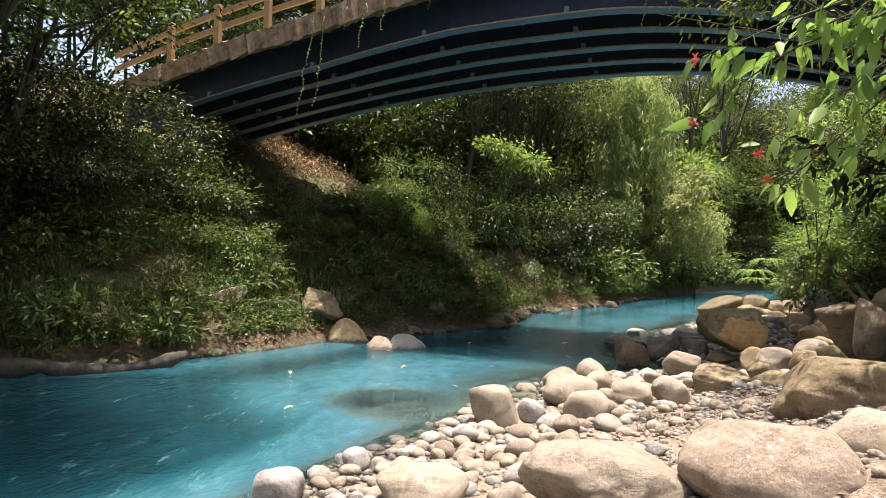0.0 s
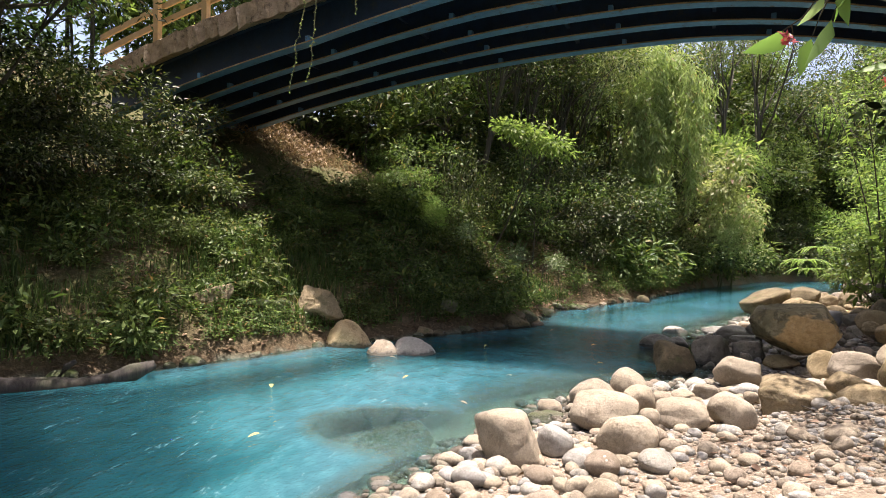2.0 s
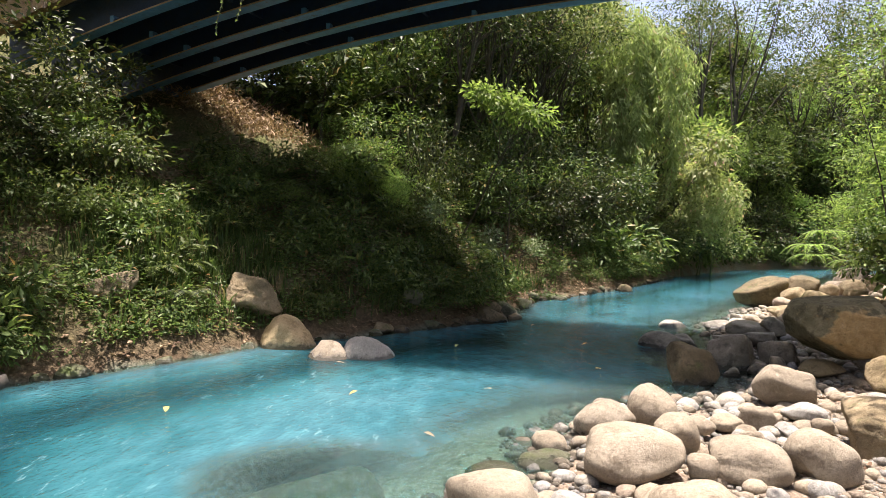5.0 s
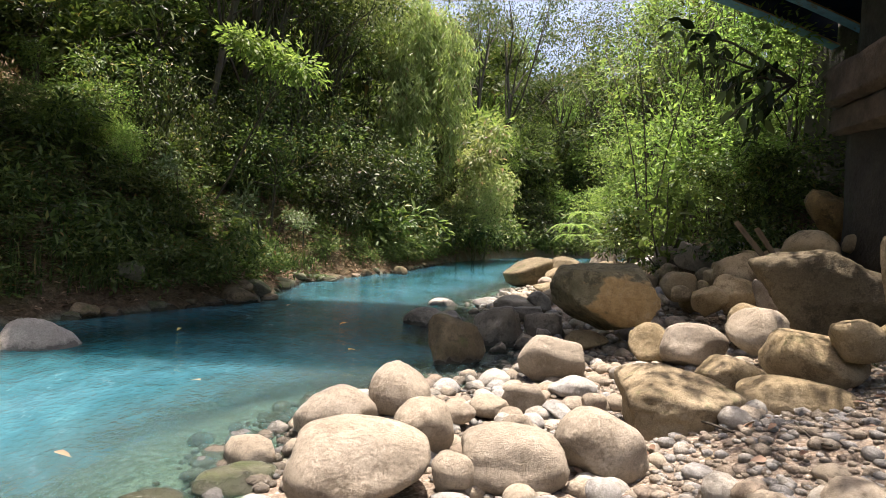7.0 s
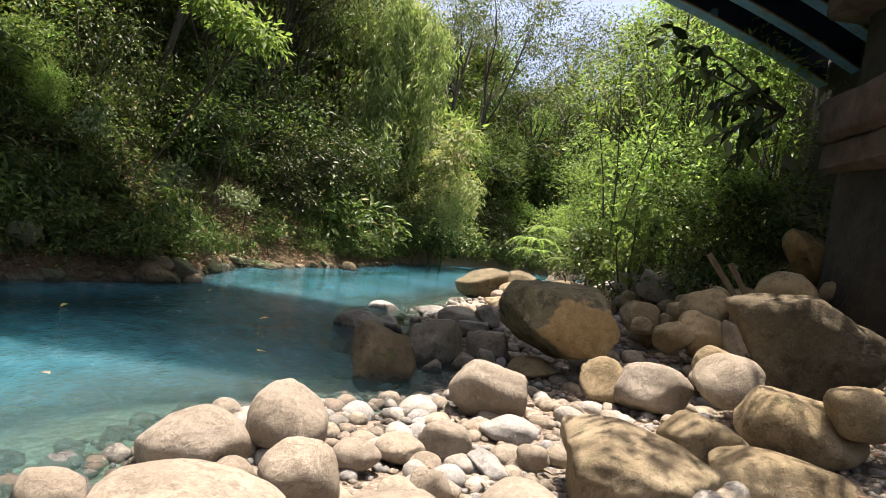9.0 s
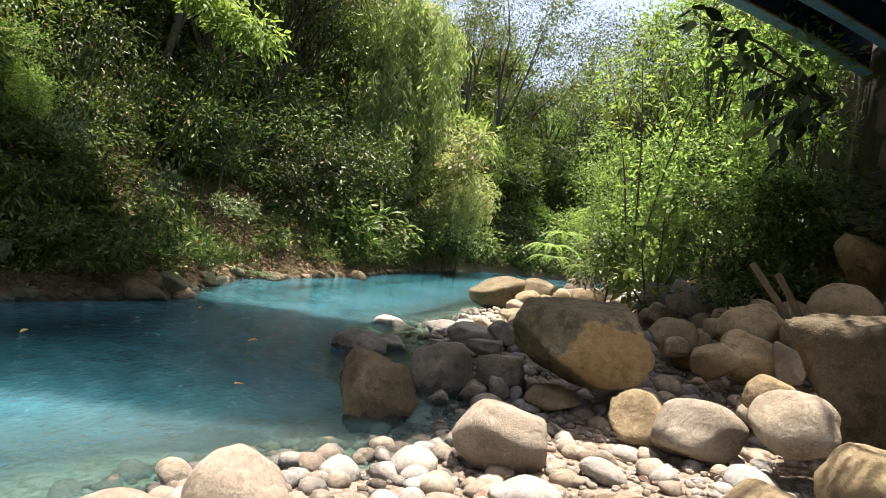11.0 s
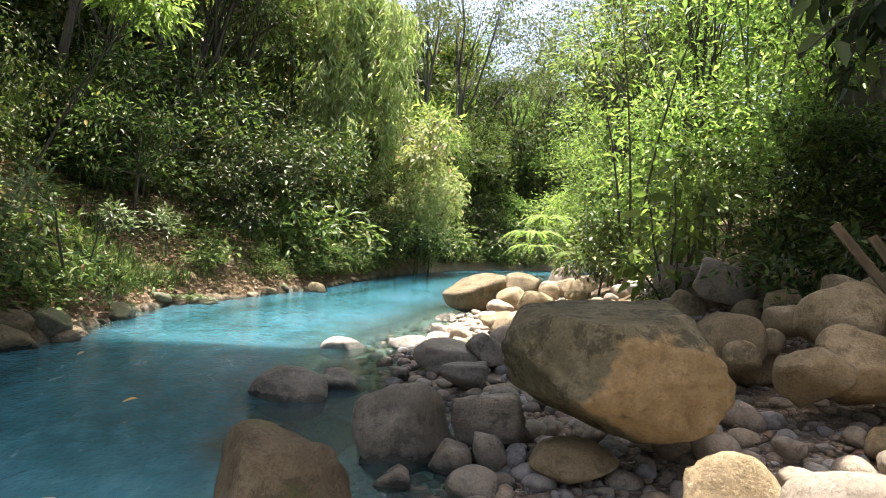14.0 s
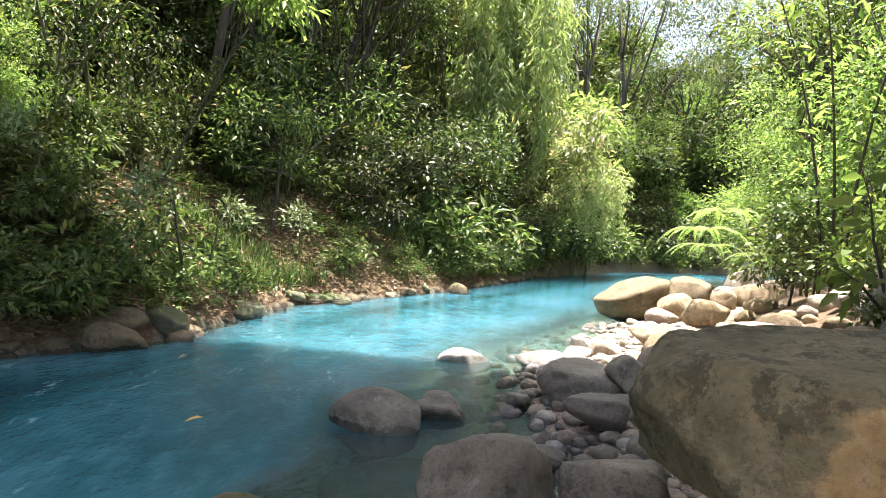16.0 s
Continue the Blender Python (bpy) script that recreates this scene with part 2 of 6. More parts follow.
def water_material():
    """Milky turquoise river: cloudier with depth, rippled, with sky glints painted as thin pale streaks."""
    m = Mat("turquoise_river_water")
    at = m.node("ShaderNodeAttribute")
    at.attribute_name = "depth"
    d = at.outputs["Fac"]
    flow = radians(-36)
    n1 = m.noise(0.55, 4, 0.55, kind="world", stretch=(1.0, 0.55, 1, flow))
    n2 = m.noise(4.5, 5, 0.6, kind="world", stretch=(1.0, 0.5, 1, flow))
    n3 = m.noise(22, 3, 0.6, kind="world", stretch=(1.0, 0.6, 1, flow))
    col = m.ramp(n1, (0.3, (0.016, 0.083, 0.106)), (0.5, (0.035, 0.124, 0.157)), (0.72, (0.068, 0.170, 0.211)))
    col = m.mix(m.grey(d, 0.55, 1.35), col, m.ramp(n1, (0.3, (0.007, 0.072, 0.088)), (0.7, (0.024, 0.132, 0.158))))
    # darkest tone over the near pool stands in for tree shade
    col = m.mix(m.grey(d, 1.05, 1.55, 0.0, 0.9), col, (0.004, 0.034, 0.046))
    # shallow water over pale stones
    col = m.mix(m.grey(d, 0.1, 0.4, 0.4, 0.0), col, (0.20, 0.29, 0.26))
    # streaks and ripple mottling: glints of the sky painted into the water colour
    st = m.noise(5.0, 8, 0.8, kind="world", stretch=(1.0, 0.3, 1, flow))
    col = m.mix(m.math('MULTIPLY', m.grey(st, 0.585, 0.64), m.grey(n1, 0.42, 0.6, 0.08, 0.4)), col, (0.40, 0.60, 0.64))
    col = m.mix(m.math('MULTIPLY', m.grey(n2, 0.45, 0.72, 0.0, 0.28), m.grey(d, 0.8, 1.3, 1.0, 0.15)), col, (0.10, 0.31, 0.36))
    # cloudy water passes light sideways under its surface
    dif = m.node("ShaderNodeBsdfPrincipled")
    dif.subsurface_method = 'BURLEY'
    dif.inputs["Subsurface Weight"].default_value = 1.0
    dif.inputs["Subsurface Radius"].default_value = (0.35, 0.7, 0.75)
    dif.inputs["Subsurface Scale"].default_value = 3.0
    dif.inputs["Specular IOR Level"].default_value = 0.0
    dif.inputs["Roughness"].default_value = 1.0
    m.link(col, dif.inputs["Base Color"])
    clear = m.node("ShaderNodeBsdfTransparent")
    clear.inputs["Color"].default_value = (0.72, 0.90, 0.88, 1)
    body = m.node("ShaderNodeMixShader")
    m.link(m.grey(d, 0.0, 0.42, 0.06, 0.97), body.inputs[0])
    m.link(clear.outputs[0], body.inputs[1])
    m.link(dif.outputs[0], body.inputs[2])
    gl = m.node("ShaderNodeBsdfGlossy")
    gl.inputs["Roughness"].default_value = 0.06
    fr = m.node("ShaderNodeFresnel")
    fr.inputs["IOR"].default_value = 1.33
    b = m.node("ShaderNodeBump")
    b.inputs["Strength"].default_value, b.inputs["Distance"].default_value = 0.75, 0.045
    h = m.math('ADD', m.math('MULTIPLY', n2, 1.0), m.math('MULTIPLY', n3, 0.4))
    m.link(h, b.inputs["Height"])
    for nd in (gl, fr):
        m.link(b.outputs["Normal"], nd.inputs["Normal"])
    mx = m.node("ShaderNodeMixShader")
    m.link(fr.outputs[0], mx.inputs[0])
    m.link(body.outputs[0], mx.inputs[1])
    m.link(gl.outputs[0], mx.inputs[2])
    m.link(mx.outputs[0], m.out.inputs["Surface"])
    return m.m


def simple(name, a, b, scale=8, rough=0.6, metal=0.0, bump=0.3, dist=0.01, stain=None, spec=0.5):
    m = Mat(name)
    n1 = m.noise(scale, 7, 0.65, kind="world")
    n2 = m.noise(scale * 6, 4, 0.7, kind="world")
    col = m.ramp(n1, (0.32, a), (0.68, b))
    if stain:
        col = m.mix(m.grey(m.noise(scale * 0.6, 8, 0.75, kind="world"), 0.55, 0.66), col, stain)
    m.base(col, m.grey(n2, 0.3, 0.7, rough - 0.1, rough + 0.12), metal, spec)
    m.bump(m.math('ADD', n1, m.math('MULTIPLY', n2, 0.4)), bump, dist)
    return m.m


# same blue paint: webs darkened for shade, flanges lightened for water-reflected light
STEEL = simple("shaded_blue_painted_steel", (0.004, 0.014, 0.036), (0.008, 0.026, 0.062), 5, 0.5, 0.0, 0.2, 0.004, (0.03, 0.03, 0.03))
FLANGE = simple("lit_worn_blue_flange_paint", (0.06, 0.17, 0.31), (0.10, 0.26, 0.43), 6, 0.5, 0.0, 0.2, 0.004, (0.10, 0.08, 0.055))
RUST = simple("rusty_flange_edge", (0.26, 0.15, 0.07), (0.46, 0.33, 0.19), 9, 0.85, 0.0, 0.5, 0.01)
CONCRETE = simple("stained_concrete", (0.10, 0.085, 0.065), (0.24, 0.205, 0.16), 3, 0.9, 0.0, 0.8, 0.03, (0.055, 0.045, 0.03))
KERB = simple("earth_caked_concrete", (0.22, 0.15, 0.088), (0.46, 0.33, 0.205), 5, 0.95, 0.0, 1.0, 0.08, (0.07, 0.05, 0.03))
RAILPAINT = simple("ochre_painted_rail", (0.42, 0.25, 0.09), (0.52, 0.33, 0.13), 6, 0.55, 0.0, 0.15, 0.004, (0.30, 0.19, 0.09))
# near-black tone for the abutments and pier
MASONRY = simple("near_black_masonry", (0.018, 0.015, 0.011), (0.05, 0.042, 0.03), 3, 0.9, 0.0, 0.9, 0.05, (0.03, 0.035, 0.018))
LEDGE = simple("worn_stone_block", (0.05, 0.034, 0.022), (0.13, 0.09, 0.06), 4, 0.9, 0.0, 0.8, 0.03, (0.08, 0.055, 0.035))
GROUND, WATER = ground_material(), water_material()


# ---- builders ----
def mesh_of(name, verts, faces, material=None, smooth=False):
    me = bpy.data.meshes.new(name)
    me.from_pydata([tuple(v) for v in verts] if not isinstance(verts, np.ndarray) else verts.tolist(), [], faces if isinstance(faces, list) else faces.tolist())
    if material:
        me.materials.append(material)
    if smooth:
        me.polygons.foreach_set("use_smooth", [True] * len(me.polygons))
    me.update()
    return me


def thing(name, label, category, x=0, y=0, z=0, rz=0, group="", kind=""):
    ob = new(name)
    ob.matrix_basis = pose(x, y, z, 0, 0, rz)
    return tagged(ob, label, category, group, kind)


def piece(name, me, parent, label=""):
    ob = new(name, me)
    ob.parent = parent
    if label:
        ob["label"] = label
    return ob


def part(name, bm, material, parent, label="", smooth=False):
    me = bpy.data.meshes.new(name)
    bm.to_mesh(me)
    bm.free()
    me.materials.append(material)
    if smooth:
        me.polygons.foreach_set("use_smooth", [True] * len(me.polygons))
    return piece(name, me, parent, label)


def add_box(bm, x0, x1, y0, y1, z0, z1, bevel=0.0):
    r = bmesh.ops.create_cube(bm, size=1.0)
    vs = r["verts"]
    bmesh.ops.scale(bm, vec=(x1 - x0, y1 - y0, z1 - z0), verts=vs)
    bmesh.ops.translate(bm, vec=((x0 + x1) / 2, (y0 + y1) / 2, (z0 + z1) / 2), verts=vs)
    if bevel:
        es = list({e for v in vs for e in v.link_edges})
        bmesh.ops.bevel(bm, geom=es, offset=bevel, segments=1, affect='EDGES')


def tube(points, radii, sides=7):
    """Vertices and faces of a tapered tube along points."""
    pts = np.asarray(points, float)
    vs, fs = [], []
    up = np.array((0.13, 0.31, 0.94))
    for i, p in enumerate(pts):
        d = pts[min(i + 1, len(pts) - 1)] - pts[max(i - 1, 0)]
        d /= np.linalg.norm(d) + 1e-9
        a = np.cross(d, up if abs(d @ up) < 0.95 else (1, 0, 0))
        a /= np.linalg.norm(a)
        b = np.cross(d, a)
        for k in range(sides):
            q = 2 * math.pi * k / sides
            vs.append(p + radii[i] * (math.cos(q) * a + math.sin(q) * b))
    for i in range(len(pts) - 1):
        for k in range(sides):
            k2 = (k + 1) % sides
            fs.append((i * sides + k, i * sides + k2, (i + 1) * sides + k2, (i + 1) * sides + k))
    fs.append(tuple(range(sides))[::-1])
    fs.append(tuple((len(pts) - 1) * sides + k for k in range(sides)))
    return vs, fs


def tubes(name, list_of, material, sides=7):
    vs, fs = [], []
    for pts, rad in list_of:
        v, f = tube(pts, rad, sides)
        o = len(vs)
        vs += v
        fs += [tuple(i + o for i in q) for q in f]
    return mesh_of(name, vs, fs, material, True)


# ---- the lie of the land ----
RIGHT = np.array([(-8, -8), (-2.6, 3), (-1.0, 5.4), (-.2, 6.85), (.45, 8.0), (1.3, 9.0), (1.65, 9.8), (2.4, 10.75), (3.75, 11.2),
                  (4.75, 11.75), (5.25, 13.0), (5.75, 16.1), (7.3, 18.7), (9.5, 21.5), (12, 24.5), (17, 31), (24, 39), (33, 42), (52, 45), (92, 47)], float)
LEFT = np.array([(-16, -8), (-9, 5), (-7.0, 9.4), (-4.7, 11.5), (-3.3, 13.1), (-2.5, 14.3), (-.5, 15.9), (1.9, 18), (3.1, 22),
                 (6.8, 26.4), (11.8, 34.2), (19, 42.5), (28, 47), (50, 51.5), (92, 54)], float)


def beside(P, line):
    """Signed distance of points to a line of the plan: positive to its right hand."""
    best = np.full(len(P), 1e9)
    sign = np.ones(len(P))
    for a, b in zip(line[:-1], line[1:]):
        d = b - a
        u = np.clip(((P - a) @ d) / (d @ d), 0, 1)
        off = P - a - u[:, None] * d
        r = np.hypot(off[:, 0], off[:, 1])
        s = np.where(off[:, 0] * d[1] - off[:, 1] * d[0] >= 0, 1.0, -1.0)
        near = r < best
        best, sign = np.where(near, r, best), np.where(near, s, sign)
    return best * sign


def waves(x, y):
    return (0.5 * np.sin(1.7 * x + 0.6 * y) + 0.5 * np.sin(-0.8 * x + 1.9 * y + 1.0) + 0.35 * np.sin(3.9 * x - 2.7 * y + 2.0)
            + 0.25 * np.sin(5.3 * x + 6.1 * y) + 0.2 * np.sin(9.7 * x - 8.3 * y + 0.5))


def ground_height(P):
    P = np.atleast_2d(np.asarray(P, float))
    dr, dl = beside(P, RIGHT), -beside(P, LEFT)
    w = waves(P[:, 0], P[:, 1])
    near = np.interp(dr, (0, 1, 2, 3, 4, 5, 6, 8, 12, 20, 60, 400), (0, .09, .2, .45, .76, 1.08, 1.5, 2.6, 4.5, 7, 11, 16))
    far = np.interp(dr, (0, 1, 2, 3, 3.6, 4.5, 5.5, 7, 10, 16, 60, 400), (0, .14, .38, .75, 1.05, 1.6, 2.3, 3.2, 4.6, 6.5, 11, 16))
    f = np.clip((P[:, 1] - 9.8) / 1.8, 0, 1)
    zr = near * (1 - f) + far * f
    zl = np.interp(dl, (0, .25, .8, 2, 4, 6.5, 9, 14, 60, 400), (0, .28, .8, 1.8, 2.9, 4.0, 5.4, 8.0, 15, 22))
    m = np.minimum(-dr, -dl)
    bed = -np.interp(np.maximum(-dr, 0), (0, .8, 2, 2.9, 3.5, 4.2, 6), (0, .12, .45, .75, 1.05, 1.5, 2.0))
    bed = np.maximum(bed, -np.interp(np.maximum(-dl, 0), (0, .3, .8, 2), (0, .4, 1.0, 1.9)))
    # bed sunk here to darken the water where trees would shade it
    pool = np.clip((9.4 - P[:, 1] - .35 * (P[:, 0] + 2.5)) / 2.6, 0, 1) * np.clip((-dr - .4) / 1.3, 0, 1) * np.clip(-dl / .8, 0, 1)
    bed = bed - 1.4 * pool
    z = np.where(dr > 0, zr, np.where(dl > 0, zl, bed))
    amp = np.where(dr > 0, np.interp(dr, (0, 3, 8), (0.01, .05, .14)), np.where(dl > 0, np.interp(dl, (0, 1, 5), (0.02, .10, .25)), 0.03))
    return z + amp * w


def gz(x, y):
    return float(ground_height([(x, y)])[0])


def axis_steps(lo, a, b, hi, fine):
    mid = np.arange(a, b, fine)
    out, s, p = [], fine, b
    while p < hi:
        out.append(p)
        s *= 1.09
        p += s
    back, s, p = [], fine, a - fine
    while p > lo:
        back.append(p)
        s *= 1.09
        p -= s
    return np.r_[back[::-1], mid, out, hi]


def build_ground():
    xs, ys = axis_steps(-400, -9, 13, 400, 0.15), axis_steps(-300, -2, 27, 500, 0.15)
    X, Y = np.meshgrid(xs, ys)
    P = np.stack([X.ravel(), Y.ravel()], 1)
    Z = ground_height(P)
    nx, ny = len(xs), len(ys)
    i = np.arange(nx * ny).reshape(ny, nx)
    F = np.stack([i[:-1, :-1].ravel(), i[:-1, 1:].ravel(), i[1:, 1:].ravel(), i[1:, :-1].ravel()], 1)
    me = mesh_of("ground", np.c_[P, Z], F, GROUND, True)
    dr, dl = beside(P, RIGHT), -beside(P, LEFT)
    zone = np.zeros((len(P), 4), np.float32)
    zone[:, 0] = np.clip(np.maximum((dl - 0.05) * 3, dr - 5.0) / 1.5, 0, 1)
    zone[:, 1] = np.clip(np.where(dr > -0.3, np.where(P[:, 1] > 9.5, 1 - (dr - 1.6) / 1.2, 1 - (dr - 3.0) / 3.0), 0), 0, 1)
    zone[:, 2] = np.where((dr < 0) & (dl < 0), 1, 0)
    zone[:, 3] = 1
    at = me.color_attributes.new("zone", 'FLOAT_COLOR', 'POINT')
    at.data.foreach_set("color", zone.ravel())
    tagged(new("ground", me), "brown earth river banks with gravel by the water", "ground", kind="structure")


def build_water():
    xs, ys = axis_steps(-60, -8, 12, 95, 0.2), axis_steps(-10, 0, 30, 113, 0.2)
    X, Y = np.meshgrid(xs, ys)
    P = np.stack([X.ravel(), Y.ravel()], 1)
    G = ground_height(P)
    nx, ny = len(xs), len(ys)
    i = np.arange(nx * ny).reshape(ny, nx)
    F = np.stack([i[:-1, :-1].ravel(), i[:-1, 1:].ravel(), i[1:, 1:].ravel(), i[1:, :-1].ravel()], 1)
    F = F[(G[F].min(1) < 0.05)]
    used = np.unique(F)
    remap = np.full(len(P), -1)
    remap[used] = np.arange(len(used))
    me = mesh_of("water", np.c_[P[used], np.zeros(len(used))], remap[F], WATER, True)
    at = me.attributes.new("depth", 'FLOAT', 'POINT')
    deep = np.maximum(-G[used], 0)
    for x, y, w, top in ((-.75, 8.75, 1.15, .05), (1.0, 9.15, .8, .04), (4.3, 14.2, .7, .06), (3.9, 13.6, .6, .06)):
        u = np.clip(np.hypot(P[used][:, 0] - x, P[used][:, 1] - y) / w, 0, 1)
        deep = np.where(u < 1, np.minimum(deep, top + (deep - top) * u ** 3), deep)   # stones that lie just under the surface
    at.data.foreach_set("value", deep.astype(np.float32))
    tagged(new("water", me), "milky turquoise river water with fine ripples", "river", kind="structure")


build_ground()
build_water()

# ---- bridge ----
EX, NX = np.array((0.9, -0.437)), np.array((0.437, 0.9))
BE, BN = np.array((0.9365, -0.3508)), np.array((0.3508, 0.9365))     # along and across the bridge
S0, S1, SM = -15.6, 6.6, -1.37


def soffit(s):
    return 7.21 - (0.009 if s < SM else 0.0265) * (s - SM) ** 2


def bow(a, s):
    """The near side of the deck widens towards both ends, a shape added to place its shadow."""
    return a + float(np.interp(s, (-15.6, -9, -5, -1.5, 3, 6.6), (.8, .65, 0, 0, .9, 1.3))) * max(0, (18.46 - a) / 5.5)


def sweep(name, profile, material, parent, s0=S0, s1=S1, steps=40, label=""):
    """A bar along the bridge: a closed profile of (across, up from the soffit)."""
    vs, fs, k = [], [], len(profile)
    for i in range(steps + 1):
        s = s0 + (s1 - s0) * i / steps
        for a, u in profile:
            p = BE * s + BN * bow(a, s)
            vs.append((p[0], p[1], soffit(s) + u))
    for i in range(steps):
        for j in range(k):
            j2 = (j + 1) % k
            fs.append((i * k + j, i * k + j2, (i + 1) * k + j2, (i + 1) * k + j))
    fs += [tuple(range(k))[::-1], tuple(steps * k + j for j in range(k))]
    return piece(name, mesh_of(name, vs, fs, material), parent, label)


def rect(a0, a1, u0, u1):
    return [(a0, u0), (a1, u0), (a1, u1), (a0, u1)]


GIRDERS = (13.54, 14.77, 16.0, 17.23, 18.46)


def build_bridge():
    b = thing("bridge", "steel girder bridge painted dark blue, with a caked concrete deck edge", "bridge")
    for g in GIRDERS:
        w = sweep("girder", rect(g - .012, g + .012, .03, .80), STEEL, b, label="blue steel web painted darker as in shade")
        sweep("bottom_flange", rect(g - .16, g + .16, 0, .03), FLANGE, w, label="worn blue flange painted lighter as if lit, with rusty edge")
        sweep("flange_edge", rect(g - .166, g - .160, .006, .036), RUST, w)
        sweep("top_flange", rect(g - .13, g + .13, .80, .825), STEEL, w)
    sweep("deck", rect(12.98, 18.68, .825, 1.02), CONCRETE, b, label="stained concrete deck slab")
    for a0, a1 in ((12.88, 13.3), (18.42, 18.78)):
        vs, fs, n = [], [], 160
        r = np.random.default_rng(int(a0 * 10))
        for i in range(n + 1):
            s = S0 + (S1 - S0) * i / n
            j = r.normal(0, .034, 8)
            for k, (a, u) in enumerate(((a0, .66), (a1, .78), (a1, 1.22), ((a0 + a1) / 2, 1.26), (a0, 1.18))):
                p = BE * s + BN * (bow(a, s) + j[k])
                vs.append((p[0], p[1], soffit(s) + u + j[k] * 1.3))
        for i in range(n):
            for k in range(5):
                k2 = (k + 1) % 5
                fs.append((i * 5 + k, i * 5 + k2, i * 5 + 5 + k2, i * 5 + 5 + k))
        fs += [(4, 3, 2, 1, 0), tuple(n * 5 + k for k in range(5))]
        piece("kerb", mesh_of("kerb", vs, fs, KERB), b, "rough kerb caked with soil and moss")
    for a in (13.0, 18.66):
        for s in np.arange(-13.4, 6.3, 1.62):
            bm = bmesh.new()
            add_box(bm, -.085, .085, -.075, .075, -.25, 1.02, .012)
            o = part("post", bm, RAILPAINT, b, "ochre painted timber post")
            p = BE * s + BN * bow(a, s)
            o.matrix_basis = pose(p[0], p[1], soffit(s) + 1.25, 0, 0, math.degrees(math.atan2(BE[1], BE[0])))
        for u in (1.62, 2.02):
            sweep("rail", rect(a + (.08 if a < 15 else -.15), a + (.15 if a < 15 else -.08), u, u + .15), RAILPAINT, b, label="ochre painted rail")
    for s in np.arange(-13.5, 6.0, 3.3):
        for g0, g1 in zip(GIRDERS[:-1], GIRDERS[1:]):
            bm = bmesh.new()
            add_box(bm, -.04, .04, 0, bow(g1, s) - bow(g0, s) - .04, .25, .62)
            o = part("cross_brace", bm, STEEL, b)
            p = BE * s + BN * (bow(g0, s) + .02)
            o.matrix_basis = pose(p[0], p[1], soffit(s), 0, 0, math.degrees(math.atan2(BE[1], BE[0])))
        for g in GIRDERS:
            bm = bmesh.new()
            add_box(bm, -.05, .05, -.15, -.012, .03, .16)
            o = part("stiffener", bm, FLANGE, b)
            p = BE * (s + 1.2) + BN * bow(g, s + 1.2)
            o.matrix_basis = pose(p[0], p[1], soffit(s + 1.2), 0, 0, math.degrees(math.atan2(BE[1], BE[0])))


build_bridge()


def hull(name, s0, s1, a0, a1, z0, z1, material, taper=0.0, seed=0):
    """A rough block set square to the bridge."""
    bm = bmesh.new()
    add_box(bm, s0, s1, a0, a1, z0, z1)
    bmesh.ops.subdivide_edges(bm, edges=bm.edges[:], cuts=5, use_grid_fill=True)
    for v in bm.verts:
        f = (v.co.z - z0) / (z1 - z0)
        v.co.x += taper * f
        v.co += 0.05 * noise.noise_vector(v.co * 1.3 + Vector((seed, 0, 0))) + 0.02 * noise.noise_vector(v.co * 5)
    bmesh.ops.bevel(bm, geom=[e for e in bm.edges if e.calc_face_angle(0) > 0.9], offset=0.04, segments=2, affect='EDGES')
    me = bpy.data.meshes.new(name)
    bm.to_mesh(me)
    bm.free()
    me.materials.append(material)
    me.polygons.foreach_set("use_smooth", [True] * len(me.polygons))
    ob = new(name, me)
    ob.matrix_basis = pose(0, 0, 0, 0, 0, math.degrees(math.atan2(EX[1], EX[0])))
    return ob


tagged(hull("wall_east", 4.7, 6.2, 13.0, 20.2, 0.5, 6.35, MASONRY, 0.2, 1), "dark masonry bridge abutment with rubble at its foot", "abutment", kind="structure")
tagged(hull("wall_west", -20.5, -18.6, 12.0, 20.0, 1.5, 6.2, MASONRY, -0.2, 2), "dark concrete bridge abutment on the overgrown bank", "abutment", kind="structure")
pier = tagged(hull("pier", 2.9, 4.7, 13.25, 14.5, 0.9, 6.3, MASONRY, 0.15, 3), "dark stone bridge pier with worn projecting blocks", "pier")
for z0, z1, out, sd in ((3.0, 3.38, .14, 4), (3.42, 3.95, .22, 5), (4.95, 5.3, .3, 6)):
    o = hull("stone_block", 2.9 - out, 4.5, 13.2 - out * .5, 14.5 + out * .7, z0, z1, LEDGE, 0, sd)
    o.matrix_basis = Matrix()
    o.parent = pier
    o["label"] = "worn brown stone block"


# ---- boulders and stones ----
def sphere_dirs(sub):
    bm = bmesh.new()
    bmesh.ops.create_icosphere(bm, subdivisions=sub, radius=1.0)
    v = np.array([x.co[:] for x in bm.verts])
    f = [tuple(q.index for q in x.verts) for x in bm.faces]
    bm.free()
    return v, f


DIRS = {k: sphere_dirs(k) for k in (1, 2, 3, 4, 5)}


